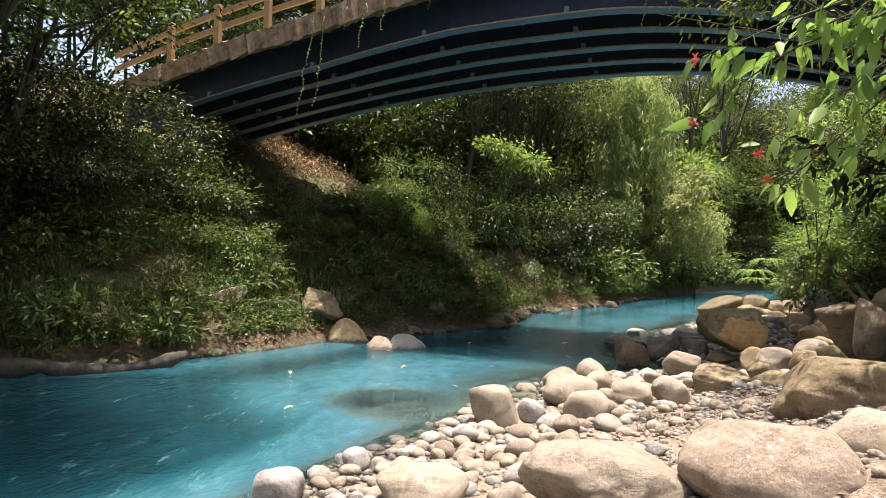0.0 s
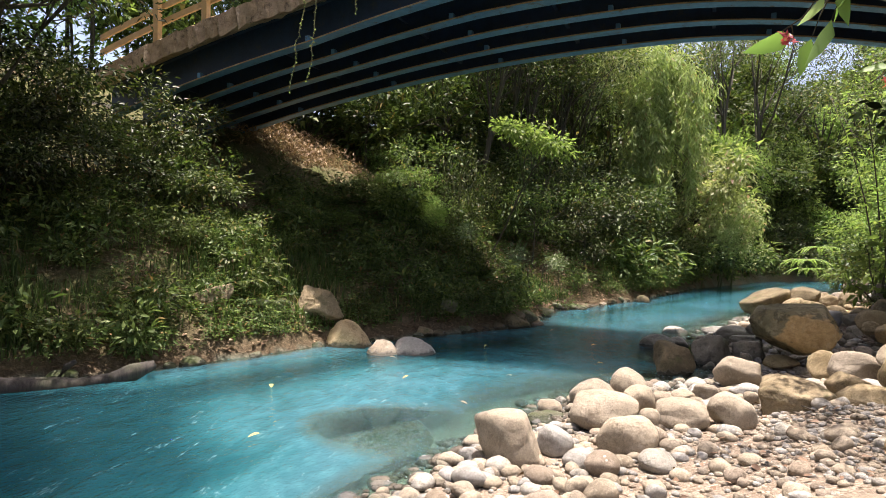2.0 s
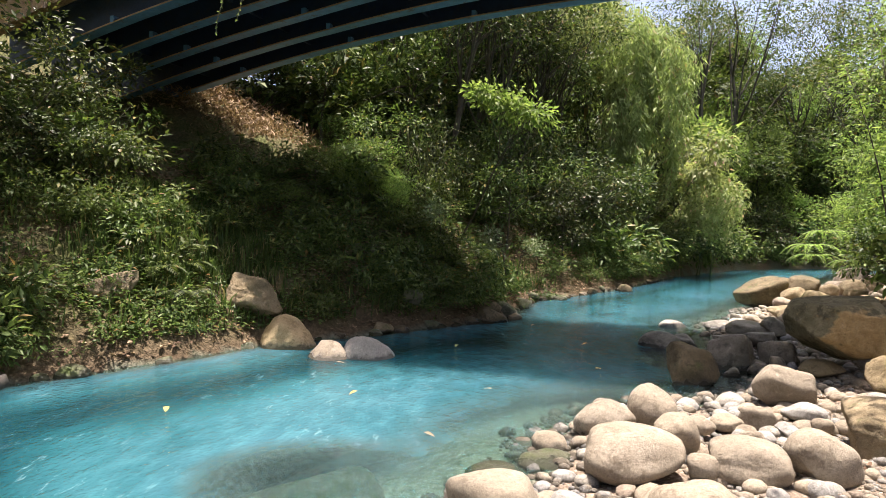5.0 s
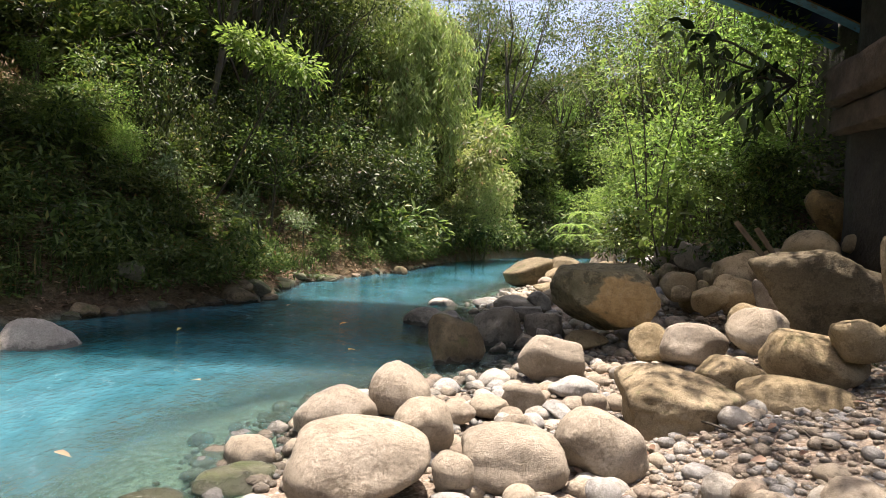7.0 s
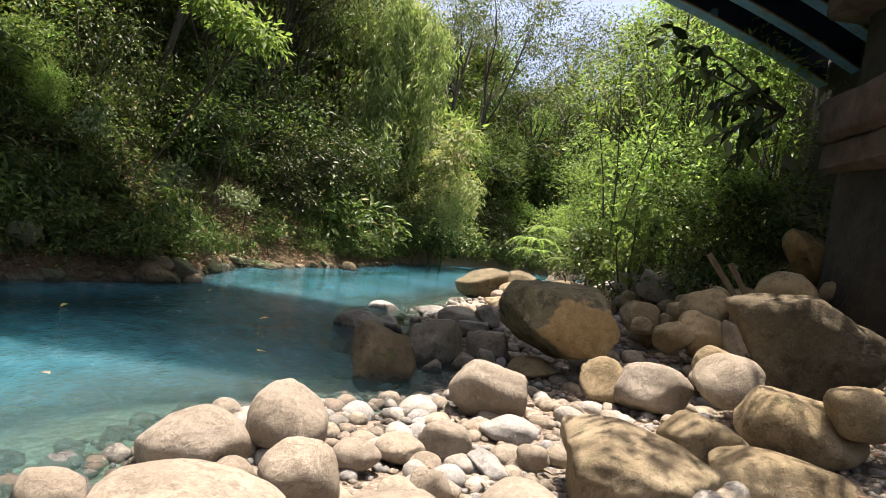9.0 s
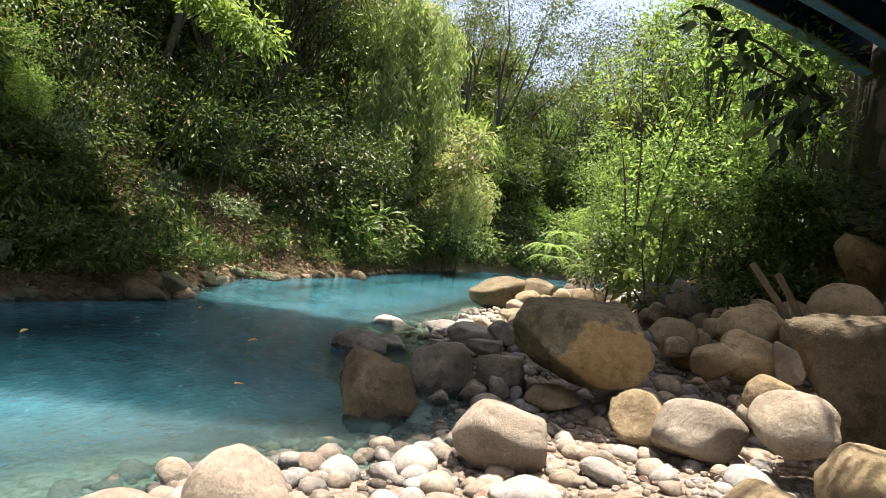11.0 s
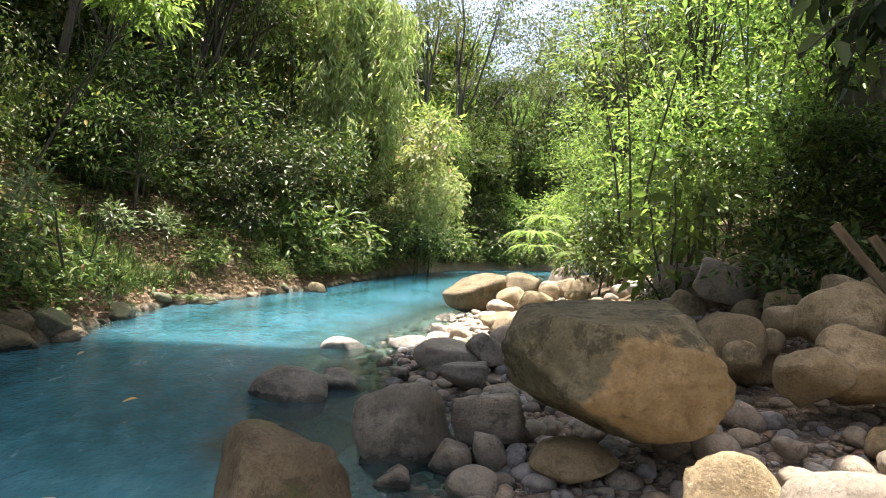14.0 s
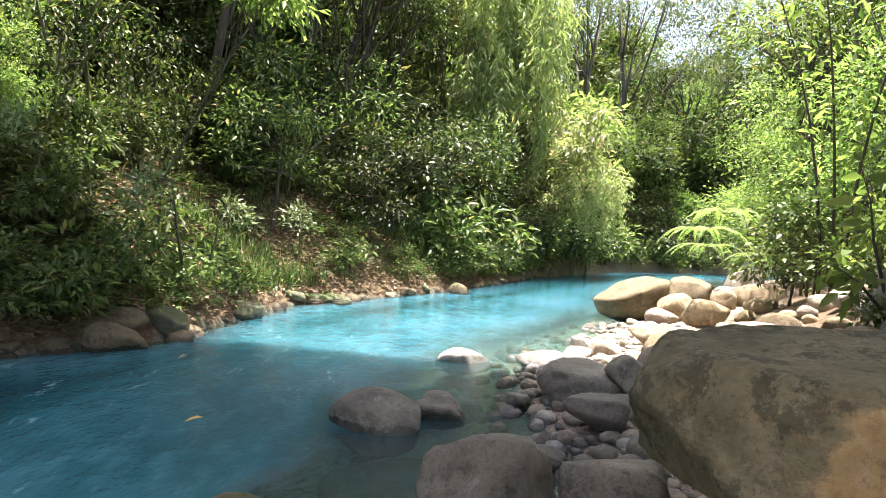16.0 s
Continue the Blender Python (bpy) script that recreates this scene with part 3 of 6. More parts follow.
def stone_shape(seed, sub=4, planes=11, sharp=7.0, rough=0.05):
    """A worn stone of about unit half-size: an intersection of soft planes with uneven skin."""
    r = np.random.default_rng(seed)
    d, f = DIRS[sub]
    n = r.normal(size=(planes, 3))
    n /= np.linalg.norm(n, axis=1)[:, None]
    cut = sharp >= 16
    if planes > 8:
        axes = np.concatenate([np.eye(3), -np.eye(3)]) + r.normal(0, .34, (6, 3))
        n[:6] = axes / np.linalg.norm(axes, axis=1)[:, None]
    off = r.uniform(.52, .88, planes) if cut else r.uniform(.66, .98, planes)
    rad = ((np.maximum(d @ n.T, 0) / off) ** sharp).sum(1) + (.82 ** sharp if cut else 1.0)
    rad = rad ** (-1 / sharp)
    o = r.uniform(0, 50, 3)
    k = np.array([noise.fractal(Vector(q * 1.3 + o), 0.8, 2.1, 6 if sub > 3 else 3) for q in d])
    v = d * (rad * (1 + rough * k))[:, None]
    lo, hi = v.min(0), v.max(0)
    return (v - (lo + hi) / 2) / (hi - lo) * 2, f


LABELS = {
    "tan": "smooth tan river boulder on the stony bank", "olive": "olive-brown boulder with faint moss on the bank",
    "dark": "dark wet boulder at the water's edge", "slate": "grey slate-coloured boulder in the rock pile",
    "grey": "grey river stone beside the water", "pale": "pale dry-topped rock standing in the river",
    "mossy": "mossy stone lying half under water", "brown": "brown weathered boulder with moss", "umber": "rough brown boulder in a tone darkened for shade", "ochre": "ochre-stained upright boulder by the abutment",
    "lichen": "brown boulder spotted with white lichen",
}
STONES = []
counter = [100]


def boulder(x, y, z, w, h, kind="tan", deep=0.85, rz=0, sharp=None, sub=None, label="", tilt=0, planes=11, rough=0.07, sink=True):
    """One boulder: plan place of its middle, foot height, width, height."""
    counter[0] += 1
    seed = counter[0]
    if sharp and sharp >= 16:
        sharp *= 1.15
    v, f = stone_shape(seed, sub or (5 if w > .9 else 4 if w > .25 else 3), planes, sharp or (9 + (seed % 5) * 2.2), rough)
    foot, top = z, z + h
    if sink:
        foot = min(z, gz(x, y) + .04) - .10 * h
        if z - foot > .3 and (z > .12 or gz(x, y) > .08):
            top -= (z - foot) - .25
    if sink and z > .2 and top - foot > .8 * w:
        foot = top - max(.8 * w, h)
    v = v * np.array((w / 2, w * deep / 2, (top - foot) / 2))
    ob = new("boulder" if w > .16 else "stone", mesh_of("boulder", v, f, STONE[kind], True))
    ob.matrix_basis = pose(x, y, (foot + top) / 2, tilt, 0, rz)
    STONES.append((x, y, w * .5))
    return tagged(ob, label or LABELS[kind], "boulder" if w > .16 else "stone", "river boulders")


def great_boulder():
    """The big angular boulder: sloping mossy top, ochre front face, undercut foot."""
    d, f = DIRS[5]
    faces = (((-.10, -.10, .98), .90), ((-.88, -.20, .43), 1.0), ((.92, -.16, .36), .88), ((.90, -.12, -.42), .93), ((.44, -.22, -.87), .97), ((-.58, -.25, -.78), .72),
             ((-.90, -.30, -.32), .80), ((.22, -.97, -.02), .72), ((-.66, -.66, .26), .82), ((-.10, -.80, -.60), .84), ((.10, .98, .05), .85), ((-.70, .66, .10), .98), ((.70, .66, .10), .98), ((.35, -.62, .70), .93))
    n = np.array([a for a, _ in faces])
    n /= np.linalg.norm(n, axis=1)[:, None]
    off = np.array([b for _, b in faces])
    rad = (((np.maximum(d @ n.T, 0) / off) ** 70).sum(1)) ** (-1 / 70)
    k = np.array([noise.fractal(Vector(q * 1.6 + np.array((3, 8, 1))), 0.9, 2.1, 6) for q in d])
    fine = np.array([noise.fractal(Vector(q * 7.0), 0.9, 2.1, 5) for q in d])
    v = d * (rad * (1 + .05 * k + .036 * fine))[:, None] * np.array((.66, .60, .39))
    m = Mat("great_boulder_stone")
    big = m.noise(2.6, 6, 0.65)
    grain = m.noise(55, 5, 0.7)
    mid = m.noise(9, 6, 0.7)
    grey = m.ramp(big, (0.3, (0.14, 0.125, 0.065)), (0.5, (0.25, 0.222, 0.128)), (0.7, (0.40, 0.355, 0.225)))
    ochre = m.ramp(mid, (0.3, (0.40, 0.27, 0.12)), (0.55, (0.60, 0.43, 0.21)), (0.75, (0.68, 0.53, 0.31)))
    sep = m.node("ShaderNodeSeparateXYZ")
    m.link(m.node("ShaderNodeTexCoord").outputs["Normal"], sep.inputs[0])
    side = m.math('ADD', m.math('MULTIPLY', sep.outputs["X"], 0.6), m.math('ADD', m.math('MULTIPLY', sep.outputs["Y"], -1.0), m.math('MULTIPLY', m.math('MAXIMUM', sep.outputs["Z"], 0.0), -0.8)))
    side = m.math('ADD', side, m.grey(m.noise(3.4, 12, 0.82), 0.3, 0.7, -.55, .55))
    grey = m.mix(m.grey(m.noise(3.2, 12, 0.8), 0.5, 0.54, 0, .75), grey, (0.085, 0.075, 0.042))
    grey = m.mix(m.grey(m.noise(7.5, 12, 0.82), 0.55, 0.6, 0, .5), grey, (0.34, 0.30, 0.20))
    grey = m.mix(m.grey(m.noise(16, 12, 0.8), 0.56, 0.6, 0, .6), grey, (0.09, 0.08, 0.05))
    ochre = m.mix(m.grey(m.noise(4.1, 12, 0.8), 0.6, 0.66, 0, .45), ochre, (0.15, 0.12, 0.065))
    ochre = m.mix(m.grey(m.noise(11, 12, 0.8), 0.56, 0.62, 0, .6), ochre, (0.62, 0.50, 0.33))
    ochre = m.mix(m.grey(m.noise(19, 10, 0.8), 0.57, 0.62, 0, .5), ochre, (0.22, 0.15, 0.075))
    ochre = m.mix(m.grey(m.noise(2.2, 8, 0.7), 0.55, 0.65, 0, .3), ochre, (0.34, 0.28, 0.16))
    col = m.mix(m.grey(side, 0.18, 0.60), grey, ochre)
    col = m.mix(m.grey(grain, 0.45, 0.7, 0, .25), col, (0.08, 0.06, 0.035))
    col = m.mix(m.grey(m.noise(23, 10, 0.8), 0.6, 0.64, 0, .5), col, (0.42, 0.38, 0.29))
    m.base(col, 0.85, spec=0.3)
    m.bump(m.math('ADD', mid, m.math('ADD', m.math('MULTIPLY', grain, 0.3), m.math('MULTIPLY', m.noise(3.2, 12, 0.8), 2.0))), 1.0, 0.06)
    ob = new("boulder", mesh_of("great_boulder", v, f, m.m, True))
    ob.matrix_basis = pose(5.63, 12.15, 0.765, 0, 0, -22)
    STONES.append((5.5, 12.1, .8))
    tagged(ob, "huge angular boulder, mossy grey on top with an ochre face", "boulder", "river boulders")


great_boulder()
boulder(3.66, 12.33, 0.00, 0.70, 0.51, "umber", rz=20, sharp=22, planes=9, rough=.08)
boulder(4.24, 14.98, 0.00, 0.70, 0.27, "dark", rz=-9, sharp=14)
boulder(4.77, 15.21, 0.00, 0.44, 0.18, "dark", rz=-14, sharp=20, planes=9, rough=.13)
boulder(4.73, 13.27, 0.00, 0.73, 0.53, "dark", rz=-20, sharp=20, planes=9, rough=.13)
boulder(5.88, 14.71, 0.05, 0.49, 0.27, "dark", rz=-26, sharp=20, planes=9, rough=.13)
boulder(5.27, 13.01, 0.10, 0.55, 0.37, "dark", rz=-29, sharp=20, planes=9, rough=.13)
boulder(6.09, 15.55, 0.08, 0.77, 0.31, "dark", rz=-25, sharp=20, planes=9, rough=.13)
boulder(6.38, 15.22, 0.15, 0.44, 0.38, "dark", rz=-28, sharp=20, planes=9, rough=.13)
boulder(5.46, 15.36, 0.00, 0.23, 0.15, "dark", rz=-20, sharp=20, planes=9, rough=.13)
boulder(5.43, 17.49, 0.00, 0.66, 0.14, "pale", rz=-15, sharp=30, planes=10)
boulder(6.50, 16.90, 0.02, 0.34, 0.18, "pale", rz=20)
boulder(6.78, 17.45, 0.02, 0.42, 0.2, "pale", rz=70, sharp=18)
boulder(6.15, 16.60, 0.0, 0.3, 0.14, "grey", rz=50)
boulder(7.10, 17.95, 0.05, 0.38, 0.2, "pale", rz=10)
boulder(6.28, 17.25, 0.00, 0.55, 0.2, "pale", rz=-21, sharp=30, planes=10)
boulder(9.72, 22.09, 0.00, 1.45, 0.85, "umber", rz=-26, sharp=20, planes=12, label="large rounded brown boulder at the water edge in the sun")
boulder(10.90, 22.15, 0.10, 1.05, 0.80, "umber", rz=-31, sharp=16, planes=12, label="rounded brown boulder at the water edge in the sun")
boulder(11.53, 21.90, 0.20, 0.65, 0.49, "brown", rz=-33, planes=9, sharp=13)
boulder(14.87, 25.94, 0.25, 1.03, 0.76, "tan", rz=-35, planes=9, sharp=13)
boulder(4.89, 12.84, 0.00, 0.28, 0.19, "dark", rz=-25, sharp=20, planes=9, rough=.13)
boulder(5.06, 12.63, 0.05, 0.22, 0.25, "dark", rz=-29, sharp=20, planes=9, rough=.13)
boulder(5.23, 12.59, 0.10, 0.13, 0.13, "grey", rz=-32)
boulder(4.45, 12.72, 0.00, 0.23, 0.12, "dark", rz=-19, sharp=20, planes=9, rough=.13)
boulder(4.10, 12.75, 0.00, 0.14, 0.10, "dark", rz=-13, sharp=20, planes=9, rough=.13)
boulder(5.48, 12.32, 0.12, 0.55, 0.20, "olive", rz=-37, sharp=11, planes=11)
boulder(9.17, 15.23, 0.87, 0.73, 0.53, "slate", rz=-46, sharp=22, planes=10)
boulder(8.75, 14.21, 1.04, 0.65, 0.46, "slate", rz=-49, sharp=22, planes=10)
boulder(7.25, 11.72, 0.56, 0.58, 0.55, "olive", rz=-53, sharp=30, planes=8)
boulder(6.99, 11.88, 0.53, 0.48, 0.43, "olive", rz=-50, sharp=30, planes=8)
boulder(7.36, 11.39, 0.69, 0.31, 0.38, "tan", rz=-57, sharp=24, planes=8)
boulder(6.60, 10.90, 0.55, 0.41, 0.29, "olive", rz=-57, sharp=11, planes=11)
boulder(6.02, 10.22, 0.62, 0.58, 0.42, "tan", rz=-60)
boulder(5.60, 11.22, 0.24, 0.50, 0.34, "olive", rz=-45, sharp=30, planes=8)
boulder(5.74, 10.75, 0.26, 0.66, 0.40, "tan", rz=-52, planes=9, sharp=13)
boulder(6.60, 11.73, 0.32, 0.20, 0.12, "tan", rz=-49, planes=9, sharp=13)
boulder(6.13, 11.33, 0.30, 0.20, 0.14, "tan", rz=-49, planes=9, sharp=13)
boulder(6.74, 11.10, 0.35, 0.37, 0.21, "tan", rz=-56, planes=9, sharp=13)
boulder(7.18, 12.72, 0.83, 0.52, 0.40, "olive", rz=-46, sharp=11, planes=11)
boulder(7.02, 12.46, 0.66, 0.27, 0.24, "olive", rz=-46, sharp=11, planes=11)
boulder(7.67, 12.16, 0.83, 0.64, 0.55, "olive", rz=-52, sharp=11, planes=11)
boulder(7.78, 11.65, 0.93, 0.39, 0.33, "brown", rz=-57)
boulder(8.38, 11.64, 1.12, 0.73, 0.60, "olive", rz=-60, sharp=11, planes=11)
boulder(8.49, 12.73, 1.50, 0.34, 0.27, "olive", rz=-53, sharp=11, planes=11)
boulder(7.91, 12.81, 1.13, 0.35, 0.23, "olive", rz=-49, sharp=11, planes=11)
boulder(8.45, 13.26, 1.48, 0.33, 0.18, "olive", rz=-49, sharp=11, planes=11)
boulder(8.83, 11.44, 1.50, 0.26, 0.26, "brown", rz=-63)
boulder(7.46, 12.57, 0.85, 0.20, 0.21, "olive", rz=-48, sharp=11, planes=11)
boulder(8.60, 12.41, 1.48, 0.45, 0.24, "olive", rz=-55, sharp=11, planes=11)
boulder(9.25, 12.12, 1.54, 0.70, 0.80, "ochre", rz=-60, sharp=40, planes=11, rough=0.13)
boulder(4.19, 10.93, 0.08, 0.65, 0.43, "tan", rz=-30, planes=9, sharp=13)
boulder(3.98, 8.88, 0.18, 0.92, 0.46, "brown", rz=-41, sharp=20, planes=9)
boulder(5.40, 9.10, 0.55, 0.76, 0.28, "olive", rz=-52, sharp=11, planes=11)
boulder(5.41, 8.74, 0.67, 0.40, 0.31, "olive", rz=-55, sharp=11, planes=11)
boulder(5.91, 8.72, 0.80, 0.48, 0.84, "brown", rz=-58)
boulder(1.91, 9.90, 0.00, 0.58, 0.36, "tan", rz=-6, planes=9, sharp=13)
boulder(2.25, 10.35, 0.00, 0.24, 0.19, "grey", rz=-10)
boulder(2.42, 10.08, 0.05, 0.47, 0.42, "tan", rz=-13, planes=9, sharp=13)
boulder(2.33, 9.22, 0.10, 0.38, 0.34, "tan", rz=-15, planes=9, sharp=13)
boulder(1.82, 8.78, 0.05, 0.76, 0.40, "tan", rz=-7, planes=9, sharp=13)
boulder(2.60, 8.53, 0.15, 0.57, 0.30, "tan", rz=-24, planes=9, sharp=13)
boulder(3.11, 8.48, 0.15, 0.52, 0.38, "tan", rz=-33, planes=9, sharp=13)
boulder(2.26, 8.51, 0.15, 0.23, 0.19, "tan", rz=-17, planes=9, sharp=13)
boulder(2.77, 9.78, 0.10, 0.28, 0.14, "tan", rz=-19, planes=9, sharp=13)
boulder(3.06, 9.86, 0.10, 0.31, 0.15, "tan", rz=-22, planes=9, sharp=13)
boulder(3.37, 9.90, 0.10, 0.34, 0.22, "tan", rz=-26, planes=9, sharp=13)
boulder(3.00, 9.24, 0.15, 0.22, 0.15, "tan", rz=-25, planes=9, sharp=13)
boulder(4.01, 10.23, 0.10, 0.42, 0.18, "grey", rz=-31, planes=7)
boulder(3.78, 9.56, 0.15, 0.19, 0.17, "tan", rz=-33, planes=9, sharp=13)
boulder(3.49, 9.55, 0.12, 0.27, 0.14, "grey", rz=-30, planes=7)
boulder(3.78, 8.25, 0.20, 0.41, 0.14, "olive", rz=-46, sharp=11, planes=11)
boulder(1.24, 9.24, -0.10, 0.49, 0.18, "mossy", rz=4)
boulder(0.81, 9.05, -0.10, 0.53, 0.13, "mossy", rz=-6)
boulder(0.68, 7.59, 0.02, 0.66, 0.50, "tan", rz=-4, sharp=22, planes=8)
boulder(1.77, 7.56, 0.12, 0.56, 0.40, "tan", rz=-16, planes=9, sharp=13)
boulder(1.14, 7.75, 0.05, 0.36, 0.29, "grey", rz=-9, planes=7)
boulder(1.30, 7.31, 0.05, 0.32, 0.22, "grey", rz=-11, planes=7)
boulder(-0.10, 5.08, 0.10, 0.75, 0.31, "tan", rz=1, planes=9, sharp=13)
boulder(1.26, 4.75, 0.25, 1.26, 0.52, "tan", rz=-15, planes=9, sharp=13)
boulder(2.30, 4.42, 0.32, 1.16, 0.70, "lichen", rz=-28, sharp=10, planes=12, rough=0.06)
boulder(3.08, 4.60, 0.45, 0.66, 0.62, "tan", rz=-34, planes=9, sharp=13)
boulder(4.04, 6.28, 0.45, 1.32, 0.76, "brown", rz=-33, sharp=24, planes=11, rough=0.10)
boulder(-1.29, 5.21, 0.00, 0.42, 0.29, "grey", rz=14)
boulder(-0.76, 6.00, 0.00, 0.27, 0.23, "grey", rz=7)
boulder(-0.75, 8.75, -0.50, 1.75, 0.46, "mossy", rz=7)
boulder(4.30, 14.20, -0.40, 1.0, 0.35, "mossy", rz=20)
boulder(3.90, 13.60, -0.40, 0.8, 0.34, "mossy", rz=60)
boulder(-4.52, 13.42, 0.80, 0.76, 0.44, "brown", rz=24, sharp=26, planes=9, rough=.17)
boulder(-2.78, 14.80, 0.30, 0.95, 0.86, "brown", rz=14, sharp=26, planes=9, rough=.17)
boulder(-2.08, 14.31, -0.02, 0.93, 0.53, "olive", rz=11, sharp=11, planes=13)
boulder(-1.31, 13.38, 0.00, 0.86, 0.26, "tan", rz=8, sharp=9)
boulder(-0.69, 13.54, 0.00, 0.95, 0.32, "grey", rz=5, sharp=9)
boulder(-1.19, 17.37, 1.18, 0.58, 0.5, "mossy", rz=6, sharp=26, planes=10)
boulder(-0.13, 16.44, 0.90, 0.4, 0.3, "mossy", rz=2, sharp=26, planes=10)
boulder(1.87, 18.32, 0.00, 0.57, 0.37, "mossy", rz=9)
boulder(1.55, 17.54, 0.00, 0.70, 0.29, "umber", rz=12, sharp=15, planes=10, rough=.09)
boulder(6.87, 26.71, 0.00, 0.55, 0.24, "umber", rz=-12)
boulder(4.01, 22.46, 0.55, 0.40, 0.37, "mossy", rz=-3, sharp=26, planes=10)
boulder(1.46, 17.89, 0.00, 0.66, 0.40, "umber", rz=-4, sharp=15, planes=10, rough=.09)
boulder(6.92, 25.75, 0.00, 0.55, 0.26, "umber", rz=-15, sharp=12, planes=12)
boulder(6.85, 10.22, 0.35, 1.42, 1.12, "umber", deep=0.42, rz=-42, sharp=17, planes=10, rough=0.16, sink=False, label="long angular brown slab with a ragged top edge")
boulder(4.75, 9.23, 0.34, 0.54, 0.30, "olive", rz=-48, sharp=11, planes=11)
boulder(4.72, 8.66, 0.38, 0.72, 0.24, "olive", rz=-48, sharp=11, planes=11)



# cobbles between the boulders, each a stone of its own
def cobbles():
    shapes = []
    for k in range(9):
        v, f = stone_shape(700 + k, 3 if k < 5 else 2, 6, 6, 0.03)
        shapes.append((v, f))
    kinds = ("tan", "tan", "tan", "grey", "tan", "pale", "lichen")
    meshes = {}
    r = np.random.default_rng(21)
    made = 0
    tries = 0
    while made < 298 and tries < 9000:
        tries += 1
        x, y = r.uniform(-1.4, 7.6), r.uniform(3.6, 14.5)
        dr = float(beside(np.array([(x, y)]), RIGHT)[0])
        if dr < -0.25 or dr > 2.9:
            continue
        if r.uniform() > (0.95 if dr < 1.6 and y > 5.5 else 0.3):
            continue
        w = float(r.choice((.12, .16, .2, .26, .32), p=(.2, .28, .27, .16, .09)))
        if any((x - a) ** 2 + (y - b) ** 2 < (c * .82 + w * .2) ** 2 for a, b, c in STONES):
            continue
        if any((x - a) ** 2 + (y - b) ** 2 < .16 for a, b in ((0.34, 4.4),)):
            continue
        STONES.append((x, y, w * .5))
        kind = "dark" if y > 11.8 and dr < 1.0 else str(r.choice(kinds))
        k = int(r.integers(9))
        if (kind, k) not in meshes:
            meshes[(kind, k)] = mesh_of("stone", shapes[k][0] / 2, shapes[k][1], STONE[kind], True)
        ob = new("stone", meshes[(kind, k)])
        h = w * r.uniform(.55, .8)
        ob.matrix_basis = pose(x, y, gz(x, y) + h * .3, r.uniform(-15, 15), r.uniform(-15, 15), r.uniform(0, 360)) @ Matrix.Diagonal((w, w * r.uniform(.7, 1), h, 1))
        tagged(ob, "small rounded river cobble on the gravel", "stone", "river cobbles")
        made += 1


def scatter_mesh(name, shape, P, S, R, material, label, category):
    """Many small copies of shapes joined into one mesh."""
    vs, fs, o = [], [], 0
    for p, s, a in zip(P, S, R):
        v, f = shape[int(a * 977) % len(shape)]
        c, sn = math.cos(a), math.sin(a)
        q = v * s
        q = np.c_[q[:, 0] * c - q[:, 1] * sn, q[:, 0] * sn + q[:, 1] * c, q[:, 2]] + p
        vs.append(q)
        fs.append(np.asarray(f) + o)
        o += len(v)
    me = mesh_of(name, np.concatenate(vs), np.concatenate(fs), material, True)
    return tagged(new(name, me), label, category, kind="stuff")


def gravel():
    r = np.random.default_rng(5)
    shapes = [stone_shape(900 + k, 1, 5, 6, .02) for k in range(8)]
    for kind, n, sd in (("tan", 4200, 1), ("grey", 2300, 2), ("lichen", 1600, 3), ("pale", 1100, 4)):
        P = np.c_[r.uniform(-2, 9.0, 6 * n), r.uniform(3.0, 14.5, 6 * n)]
        dr = beside(P, RIGHT)
        keep = (dr > -.7) & (dr < 4.3) & (r.uniform(size=len(P)) < np.where(dr < .6, 1.0, .75))
        P = P[keep][:n]
        Q = np.c_[r.uniform(3.2, 8.2, n), r.uniform(5.0, 10.2, n)]
        P = np.concatenate((P, Q[(beside(Q, RIGHT) > 1.2) & (r.uniform(size=n) < .75)]))
        w = r.uniform(.014, .04, len(P)) * r.choice((1, 1, 1.5), len(P)) * np.where(np.arange(len(P)) < n, 1.0, .7)
        z = ground_height(P) + w * .25
        S = np.stack([w, w * r.uniform(.7, 1, len(P)), w * r.uniform(.5, .8, len(P))], 1)
        scatter_mesh("gravel", shapes, np.c_[P, z], S, r.uniform(0, 6.28, len(P)), STONE[kind], "loose mixed gravel and pebbles on the river bank", "gravel")


def small_cobbles():
    r = np.random.default_rng(15)
    shapes = [stone_shape(950 + k, 2, 7, 9, .04) for k in range(10)]
    for kind, n in (("tan", 860), ("grey", 360), ("pale", 160), ("dark", 160)):
        P = np.c_[r.uniform(-2.5, 9.5, 40 * n), r.uniform(2.0, 22, 40 * n)]
        dr = beside(P, RIGHT)
        keep = (dr > -.8) & (dr < 3.6) & (r.uniform(size=len(P)) < np.interp(dr, (-.8, 0, 1.5, 3.6), (.5, 1, .55, .15)))
        if kind == "dark":
            keep &= (P[:, 1] > 11.5) | (dr < 0)
        P = P[keep][:n]
        w = r.uniform(.035, .115, len(P))
        S = np.stack([w, w * r.uniform(.7, 1, len(P)), w * r.uniform(.5, .8, len(P))], 1)
        scatter_mesh("cobbles", shapes, np.c_[P, ground_height(P) + w * .2], S, r.uniform(0, 6.28, len(P)), STONE[kind], "small rounded cobbles packed between the boulders", "cobbles")


